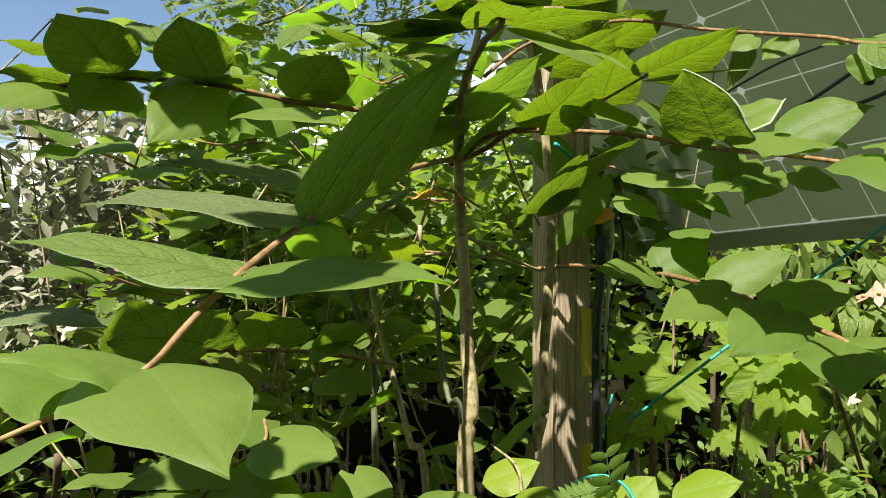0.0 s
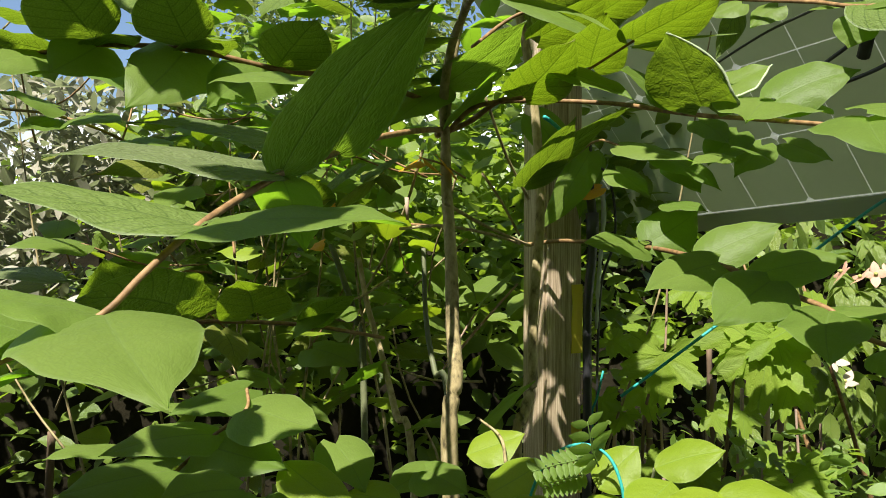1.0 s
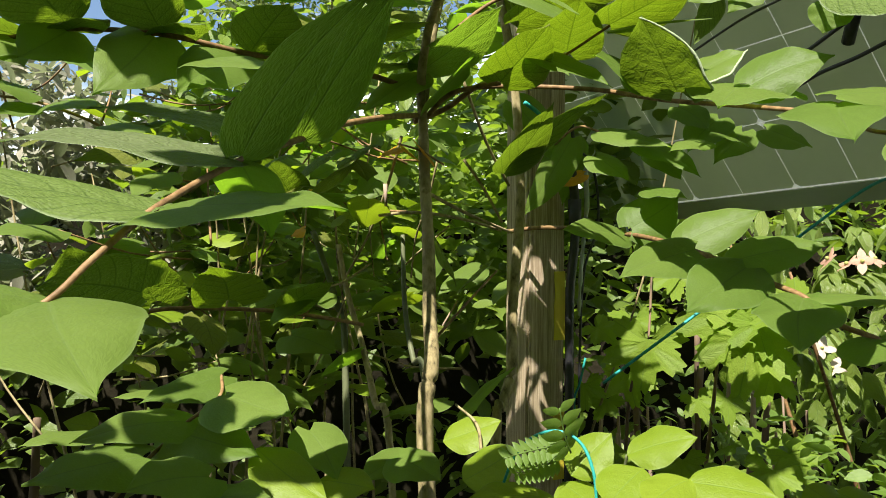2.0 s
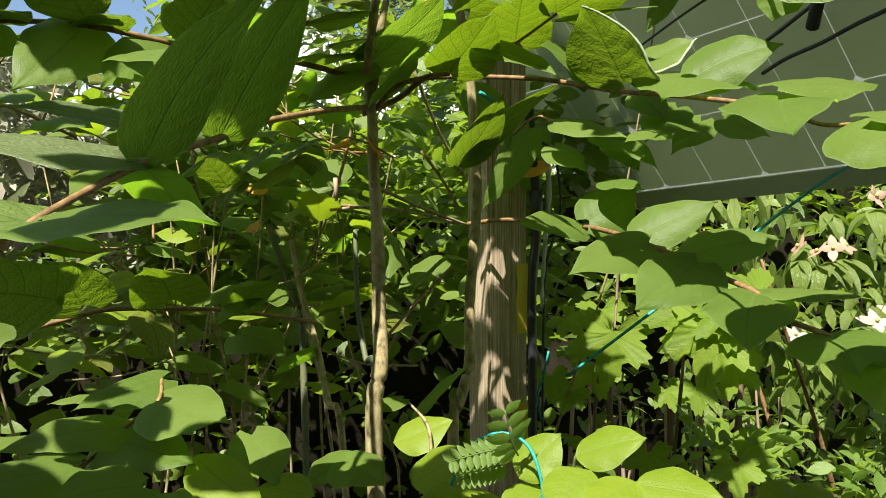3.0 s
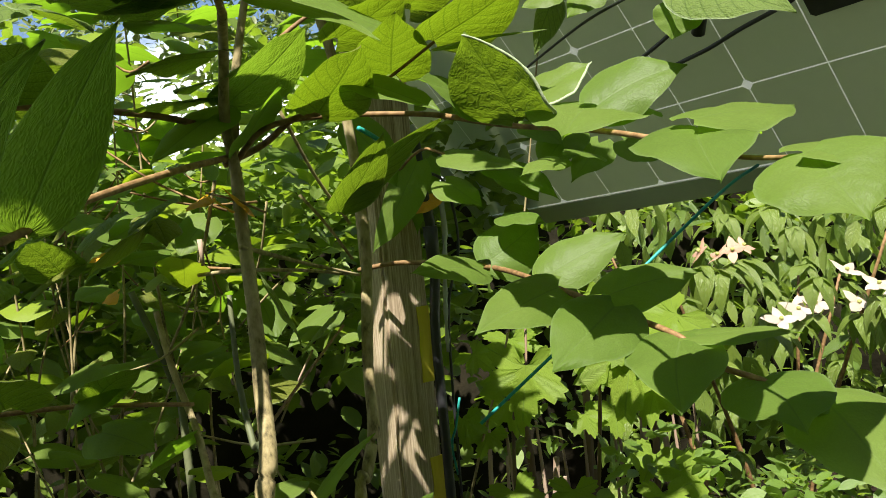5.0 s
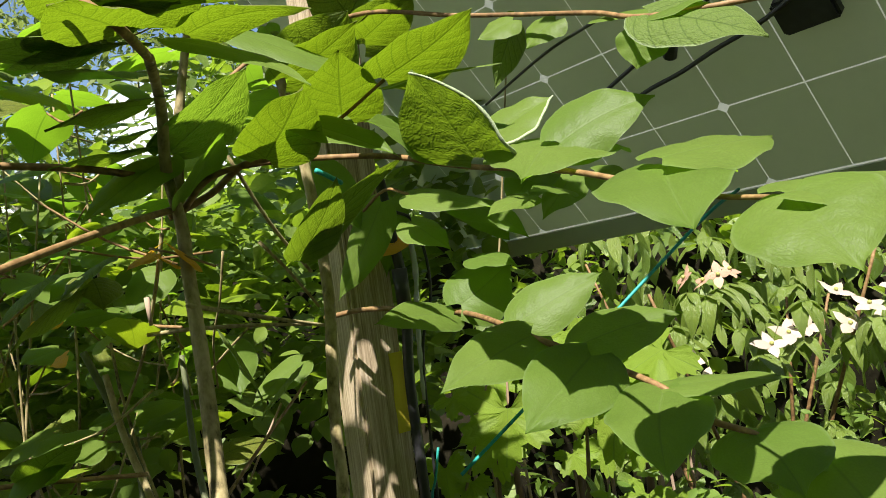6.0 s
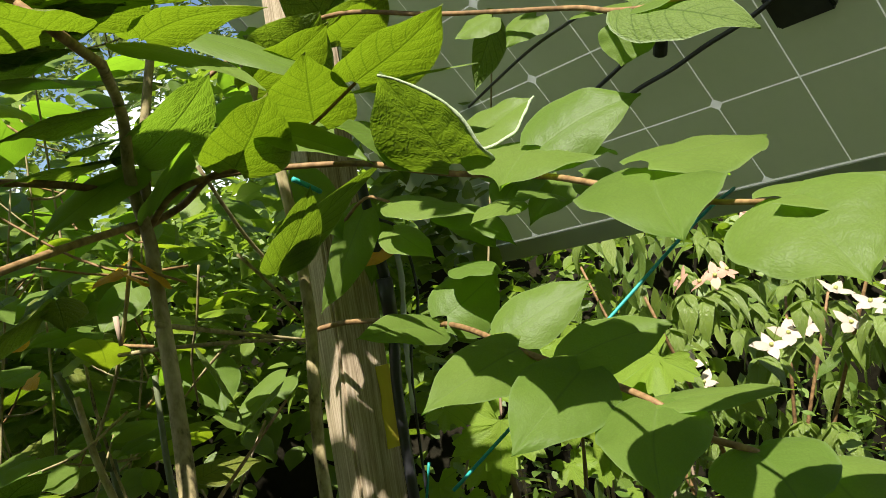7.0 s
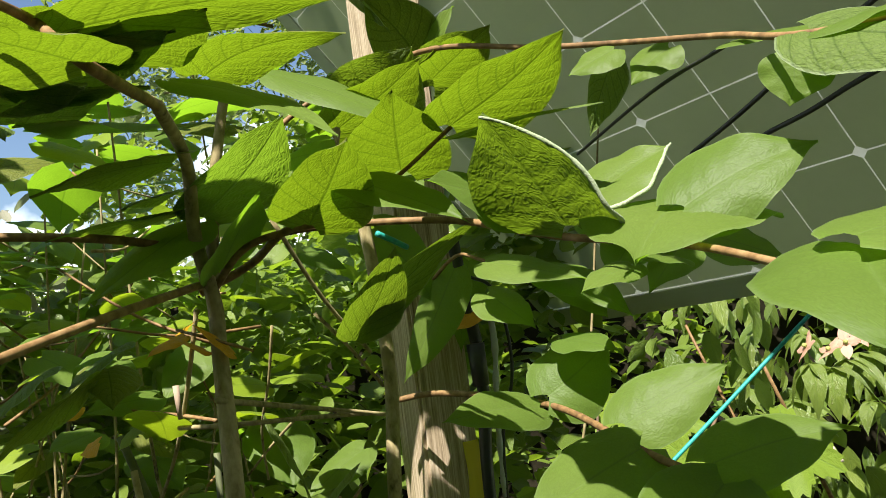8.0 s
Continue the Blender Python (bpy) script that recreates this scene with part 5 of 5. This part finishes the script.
def vine_leaf_at(centre, tip_way, normal, size):
    ax = Vector(tip_way)
    m, _ = leaf_frame(Vector(centre) - ax * size * 0.15, Vector(centre) + ax * size, Vector(normal) + SUN * 0.6)
    size *= 1.2
    ob = new("leaf", VINE_MESHES[len(vine.children) % 4])
    ob.parent = vine
    ob.matrix_parent_inverse = Matrix.Translation(-vine.location)
    ob.matrix_basis = m @ Matrix.Scale(size, 4)


# vine leaves: place, tip direction, normal, size
vine_leaf_at((0.388, 1.340, 1.170), (-0.22, -0.26, -0.94), (-0.22, -0.92, 0.31), 0.115)
vine_leaf_at((0.500, 1.292, 1.219), (-0.42, -0.20, -0.88), (-0.30, -0.89, 0.35), 0.120)
vine_leaf_at((0.530, 1.261, 1.187), (-0.27, -0.22, -0.94), (-0.33, -0.89, 0.31), 0.130)
vine_leaf_at((0.562, 1.259, 1.138), (-0.35, -0.21, -0.91), (-0.35, -0.87, 0.34), 0.075)
vine_leaf_at((0.334, 1.461, 1.187), (0.64, -0.55, -0.54), (-0.14, -0.77, 0.63), 0.060)
vine_leaf_at((0.292, 1.387, 1.093), (-0.04, -0.48, -0.88), (-0.14, -0.87, 0.48), 0.060)
vine_leaf_at((0.327, 1.386, 1.068), (-0.53, -0.34, -0.77), (-0.16, -0.86, 0.49), 0.055)
vine_leaf_at((0.386, 1.457, 1.094), (0.11, -0.56, -0.82), (-0.18, -0.83, 0.53), 0.080)
vine_leaf_at((0.603, 1.555, 1.031), (-0.11, -0.54, -0.84), (-0.28, -0.79, 0.55), 0.070)
vine_leaf_at((0.547, 1.555, 1.030), (0.26, -0.60, -0.76), (-0.25, -0.80, 0.55), 0.060)
vine_leaf_at((0.408, 1.511, 1.192), (-0.11, -0.74, -0.66), (-0.15, -0.65, 0.75), 0.090)
vine_leaf_at((0.469, 1.465, 1.281), (-0.13, -0.72, -0.68), (-0.18, -0.66, 0.73), 0.080)
vine_leaf_at((0.546, 1.203, 0.997), (-0.15, -0.58, -0.80), (-0.30, -0.74, 0.60), 0.070)
vine_leaf_at((0.602, 1.254, 1.008), (0.29, -0.66, -0.69), (-0.32, -0.75, 0.58), 0.070)
vine_leaf_at((0.579, 1.220, 1.254), (-0.92, 0.02, -0.38), (-0.29, -0.70, 0.65), 0.100)
vine_leaf_at((0.543, 1.256, 1.217), (0.06, -0.52, -0.85), (-0.30, -0.82, 0.49), 0.080)
vine_leaf_at((0.493, 1.336, 1.280), (-0.13, -0.62, -0.77), (-0.22, -0.74, 0.64), 0.070)
vine_leaf_at((0.345, 1.281, 1.004), (0.18, -0.65, -0.74), (-0.16, -0.76, 0.63), 0.070)
vine_leaf_at((0.444, 1.320, 0.978), (-0.23, -0.59, -0.77), (-0.21, -0.75, 0.63), 0.070)
vine_leaf_at((0.628, 1.452, 0.972), (-0.60, -0.47, -0.65), (-0.25, -0.65, 0.71), 0.070)
VINE_STEMS = [[(0.500, 1.420, 0.000), (0.500, 1.420, 0.700), (0.519, 1.387, 1.078), (0.507, 1.312, 1.217), (0.548, 1.315, 1.291)], [(0.360, 1.500, 0.000), (0.380, 1.480, 0.700), (0.386, 1.456, 1.053), (0.396, 1.370, 1.170), (0.428, 1.465, 1.291)]]
STAKES = [[(0.660, 1.850, 0.000), (0.630, 1.860, 0.500), (0.645, 1.850, 1.050)], [(0.500, 1.950, 0.000), (0.530, 1.950, 0.600), (0.515, 1.950, 1.020)], [(0.850, 1.900, 0.000), (0.810, 1.900, 0.550), (0.825, 1.900, 1.000)], [(0.740, 2.050, 0.000), (0.710, 2.050, 0.600), (0.700, 2.050, 1.100)], [(-0.810, 1.580, 0.000), (-0.790, 1.580, 0.600), (-0.770, 1.580, 0.990)]]
TWINE = [(0.818, 1.366, 1.467), (0.697, 1.276, 1.424), (0.494, 1.254, 1.277), (0.295, 1.243, 1.131)]
TWINE_DROP = [(0.271, 1.263, 1.168), (0.262, 1.263, 1.127), (0.255, 1.272, 1.098), (0.261, 1.282, 1.050)]
HOSE = [(0.106, 0.808, 1.112), (0.117, 0.799, 1.144), (0.136, 0.790, 1.168), (0.160, 0.780, 1.176), (0.180, 0.770, 1.166), (0.190, 0.759, 1.140), (0.193, 0.757, 1.102)]
TIE = [(0.155, 1.095, 1.546), (0.168, 1.105, 1.539), (0.183, 1.125, 1.531)]
CABLE_A = [(0.611, 1.438, 1.635), (0.640, 1.330, 1.664), (0.662, 1.231, 1.692), (0.687, 1.158, 1.715), (0.709, 1.097, 1.733)]
CABLE_B = [(0.656, 1.390, 1.619), (0.670, 1.330, 1.633), (0.692, 1.258, 1.643), (0.715, 1.200, 1.658), (0.744, 1.134, 1.673), (0.769, 1.084, 1.695)]
CONNECTOR = [(0.674, 1.252, 1.665), (0.664, 1.210, 1.705)]
CABLE_POST = [(0.236, 1.225, 1.546), (0.244, 1.245, 1.468), (0.251, 1.254, 1.415), (0.251, 1.254, 1.353), (0.244, 1.253, 1.272), (0.244, 1.253, 1.147), (0.244, 1.252, 0.986), (0.240, 1.240, 0.400), (0.240, 1.240, 0.000)]
PLUG = [(0.248, 1.239, 1.419), (0.249, 1.239, 1.371)]
CABLE_THIN = [(0.253, 1.255, 1.496), (0.279, 1.275, 1.480), (0.291, 1.275, 1.425), (0.289, 1.274, 1.370), (0.270, 1.274, 1.307), (0.264, 1.273, 1.198), (0.262, 1.272, 0.980)]
SLEEVE = [(0.272, 1.285, 1.467), (0.275, 1.284, 1.416), (0.268, 1.274, 1.352), (0.264, 1.274, 1.289), (0.262, 1.273, 1.234)]
JUNCTION = (0.788, 1.100, 1.678)
WIST_A = [(0.171, 0.779, 1.155), (0.164, 0.770, 1.172), (0.157, 0.761, 1.203)]
WIST_B = [(0.168, 0.780, 1.163), (0.137, 0.770, 1.161), (0.103, 0.750, 1.158)]
WIST_C = [(0.166, 0.789, 1.147), (0.140, 0.779, 1.141), (0.114, 0.759, 1.139)]
FLOWERS = [(1.028, 1.685, 1.148), (1.088, 1.716, 1.160), (1.124, 1.710, 1.169), (1.190, 1.659, 1.169), (1.195, 1.699, 1.235), (1.214, 1.625, 1.209), (1.264, 1.667, 1.158), (1.304, 1.661, 1.117), (1.310, 1.661, 1.232), (1.049, 2.105, 1.053), (1.079, 2.105, 1.000)]
OLD_FLOWERS = [(0.863, 1.692, 1.308), (0.900, 1.686, 1.297), (0.949, 1.719, 1.302), (0.998, 1.762, 1.305), (1.074, 1.782, 1.414)]
for pts in VINE_STEMS:
    tube("stem", pts, 0.0045, 0.002, old_wood, vine, seg=7, knots=0.15)
for pts in STAKES:
    st = thing("dead_stem", "thin brown dead woody stem in the bed", "stem", pts[0], group="dead stems in the bed")
    tube("shaft", pts, 0.012, 0.008, old_wood, st, seg=8, per=14, knots=0.12)

def palings():
    """Low row of split, weathered wood behind the vine."""
    rnd = random.Random(61)
    for k in range(16):
        x, y = 0.38 + 0.037 * k + rnd.uniform(-0.015, 0.015), 1.74 + 0.012 * k + rnd.uniform(-0.05, 0.05)
        h, w = rnd.uniform(0.84, 1.04), rnd.uniform(0.006, 0.014)
        th = thing("wood_paling", "split weathered wooden paling in the bed", "paling", (x, y, 0), group="low wooden palings")
        v, f = tube_geometry([(x, y, 0), (x + rnd.uniform(-0.01, 0.01), y, h * 0.5), (x + rnd.uniform(-0.04, 0.04), y, h)], w, w * 0.45, seg=7, per=10, knots=0.16, seed=k)
        under(new("stick", mesh_from("stick", v, f, pale_wood, smooth=False)), th)


palings()

# ---- twine, cables and fittings ----
twine = thing("garden_twine", "teal plastic twine stretched from panel to post", "twine", TWINE[-1])
tube("strand", TWINE, 0.0027, 0.0027, twine_mat, twine, seg=6)
tube("loose_end", TWINE_DROP, 0.002, 0.002, twine_mat, twine, seg=6)
hose = thing("plant_tie", "teal garden wire arching over the low leaves", "garden wire", HOSE[-1])
tube("wire", HOSE, 0.0017, 0.0017, twine_mat, hose, seg=6)
tie = thing("twine_knot", "teal twine tied round a stem", "twine", TIE[0])
tube("loop", TIE, 0.003, 0.003, twine_mat, tie, seg=6)
cables = thing("panel_cable", "black rubber cable hanging behind the solar panel", "cable", CABLE_A[0], group="panel cables")
tube("lead", CABLE_A, 0.0035, 0.0035, cable_mat, cables, seg=7)
cables = thing("panel_cable", "black rubber cable hanging behind the solar panel", "cable", CABLE_B[0], group="panel cables")
tube("lead", CABLE_B, 0.0035, 0.0035, cable_mat, cables, seg=7)
tube("connector", CONNECTOR, 0.010, 0.010, cable_mat, cables, seg=10)


def junction_box():
    box = thing("junction_box", "flat black junction box on the solar panel", "junction box", JUNCTION)
    bm = bmesh.new()
    bmesh.ops.create_cube(bm, size=1)
    bmesh.ops.scale(bm, vec=(0.075, 0.05, 0.02), verts=bm.verts)
    bmesh.ops.bevel(bm, geom=list(bm.edges), offset=0.004, segments=2, affect="EDGES")
    m = Matrix((PAN_U, PAN_N.cross(PAN_U), PAN_N)).transposed()
    for v in bm.verts:
        v.co = m @ v.co + Vector(JUNCTION)
    part("case", bm, cable_mat, box)


junction_box()
power = thing("power_cable", "black cable with plug fixed down the wooden post", "cable", CABLE_POST[-1])
tube("lead", CABLE_POST, 0.0075, 0.0075, cable_mat, power, seg=8)
tube("plug", PLUG, 0.0105, 0.0095, cable_mat, power, "black rubber plug", seg=10)
tube("thin_lead", CABLE_THIN, 0.0022, 0.0022, cable_mat, power, seg=6)
tube("sleeve", SLEEVE, 0.0045, 0.003, sleeve_mat, power, "milky clear plastic sleeve", seg=8, knots=0.25)


# ---- pinnate shoots at the foot of the post ----
def pinnate(points, n, size, name="pinnate_shoot", label="bright green pinnate leaf with small oval leaflets", group="pinnate shoots"):
    th = thing(name, label, "shoot", points[0], group=group)
    path = smooth_path(points, 10)
    tube("stalk", points, 0.0011, 0.0006, fern_leaf, th, seg=5)
    rnd = random.Random(len(points) + n)
    pts, faces, uvs = blade(1.0, 0.5, 0.1, 0.1, rnd, 6, 2, 0.0, True)
    me = mesh_from("leaflet", [tuple(p) for p in pts], faces, fern_leaf, uvs)
    for k in range(n):
        t = 0.15 + 0.85 * k / (n - 1)
        i = min(len(path) - 2, int(t * (len(path) - 1)))
        p, d = path[i], (path[i + 1] - path[i]).normalized()
        nn = (Vector((0, -0.75, 0.65)) - d * Vector((0, -0.75, 0.65)).dot(d)).normalized()
        s = d.cross(nn)
        sz = size * (0.65 + 0.5 * math.sin(math.pi * (0.2 + 0.7 * t)))
        for sd in (1, -1):
            ax = (s * sd + d * 0.45).normalized()
            m, _ = leaf_frame(p, p + ax, nn + s * rnd.uniform(-0.3, 0.3))
            ob = new("leaflet", me)
            ob.parent = th
            ob.matrix_parent_inverse = Matrix.Translation(-th.location)
            ob.matrix_basis = m @ Matrix.Scale(sz, 4)


pinnate(WIST_A, 5, 0.024)
pinnate(WIST_B, 10, 0.015)
pinnate(WIST_C, 9, 0.015)
rf = random.Random(44)
for k in range(22):
    a = Vector((rf.uniform(0.5, 1.2), rf.uniform(1.1, 1.45), rf.uniform(0.84, 1.02)))
    d = Vector((rf.uniform(-0.6, 0.6), rf.uniform(-0.8, 0.1), rf.uniform(-0.1, 0.5))).normalized()
    pinnate([a, a + d * 0.05, a + d * 0.10 - Vector((0, 0, 0.015))], 4, 0.034, "feathery_leaf", "bright green feathery cut leaf low in the bed", "feathery leaves")

# ---- flowering dogwood ----
dogwood = thing("dogwood", "flowering dogwood with drooping green leaves and cream bracts", "dogwood", (1.15, 1.95, 0))
rd = random.Random(21)
for k in range(5):
    a = Vector((1.15 + rd.uniform(-0.1, 0.1), 1.95 + rd.uniform(-0.1, 0.1), 0))
    b = Vector((rd.uniform(0.8, 1.6), rd.uniform(1.6, 2.2), rd.uniform(1.15, 1.4)))
    tube("stem", [a, a.lerp(b, 0.45) + Vector((0, 0, 0.15)), b], 0.010, 0.003, twig_mat, dogwood, seg=7, knots=0.1)
DOG = []
for k in range(5):
    pts, faces, uvs = blade(1.0, rd.uniform(0.40, 0.50), 0.35, rd.uniform(0.45, 0.9), rd, 9, 3, 0.0)
    DOG.append(mesh_from("leaf", [tuple(p) for p in pts], faces, dogwood_leaf, uvs))


def dogwood_whorl(at, n, size):
    a0 = rd.uniform(0, 6.28)
    for k in range(n):
        a = a0 + 6.28 * k / n + rd.uniform(-0.3, 0.3)
        ax = Vector((math.cos(a), math.sin(a), rd.uniform(-3.0, -0.6))).normalized()
        out = Vector((math.cos(a), math.sin(a), 0.6))
        m, _ = leaf_frame(at, at + ax, out)
        ob = new("leaf", rd.choice(DOG))
        ob.parent = dogwood
        ob.matrix_parent_inverse = Matrix.Translation(-dogwood.location)
        ob.matrix_basis = m @ Matrix.Scale(size * rd.uniform(0.8, 1.25), 4)


BRACT = []
for k in range(3):
    pts, faces, uvs = blade(1.0, 0.60, 0.06, rd.uniform(0.1, 0.3), rd, 8, 3, 0.0, k != 1)
    BRACT.append(mesh_from("bract", [tuple(p) for p in pts], faces, bract_mat, uvs))


def dogwood_flower(at, size, material=None, tilt=0.35):
    fl = tagged(under(new("flower", ball_mesh), dogwood), "cream four-pointed flower" if material is None else "fading pinkish flower")
    at = Vector(at)
    n = Vector((rd.uniform(-tilt, tilt) - 0.15, rd.uniform(-tilt, tilt) - 0.75, 1)).normalized()
    s = n.cross(Vector((1, 0.2, 0))).normalized()
    q = s.cross(n)
    a0 = rd.uniform(0, 1.57)
    fl.matrix_basis = Matrix.Translation(at + n * 0.004)
    for k in range(4):
        a = a0 + k * math.pi / 2 + rd.uniform(-0.12, 0.12)
        ax = (s * math.cos(a) + q * math.sin(a) + n * rd.uniform(-0.1, 0.35)).normalized()
        m, _ = leaf_frame(at, at + ax, n)
        ob = new("bract", rd.choice(BRACT) if material is None else rd.choice(OLD_BRACT))
        ob.parent = fl
        ob.matrix_parent_inverse = Matrix.Translation(-at - n * 0.004)
        ob.matrix_basis = m @ Matrix.Scale(size * rd.uniform(0.85, 1.1), 4)


OLD_BRACT = []
for b in BRACT:
    c = b.copy()
    c.materials.clear()
    c.materials.append(faded_mat)
    OLD_BRACT.append(c)
bmb = bmesh.new()
bmesh.ops.create_icosphere(bmb, subdivisions=2, radius=0.0045)
for v in bmb.verts:
    v.co *= 1 + 0.15 * noise.noise(v.co * 700)
ball_mesh = bpy.data.meshes.new("flower")
bmb.to_mesh(ball_mesh)
bmb.free()
ball_mesh.materials.append(pollen_mat)
for p in FLOWERS:
    dogwood_flower(p, 0.043)
    dogwood_whorl(Vector(p) - Vector((0, 0, 0.025)), 4, 0.075)
for p in OLD_FLOWERS:
    dogwood_flower(p, 0.032, faded_mat, 1.2)
    dogwood_whorl(Vector(p) - Vector((0, 0, 0.03)), 5, 0.085)
for k in range(46):
    p = Vector((rd.uniform(0.78, 1.75), rd.uniform(1.55, 2.15), 0))
    p.z = rd.uniform(0.75, 1.42)
    dogwood_whorl(p, 5, 0.078)
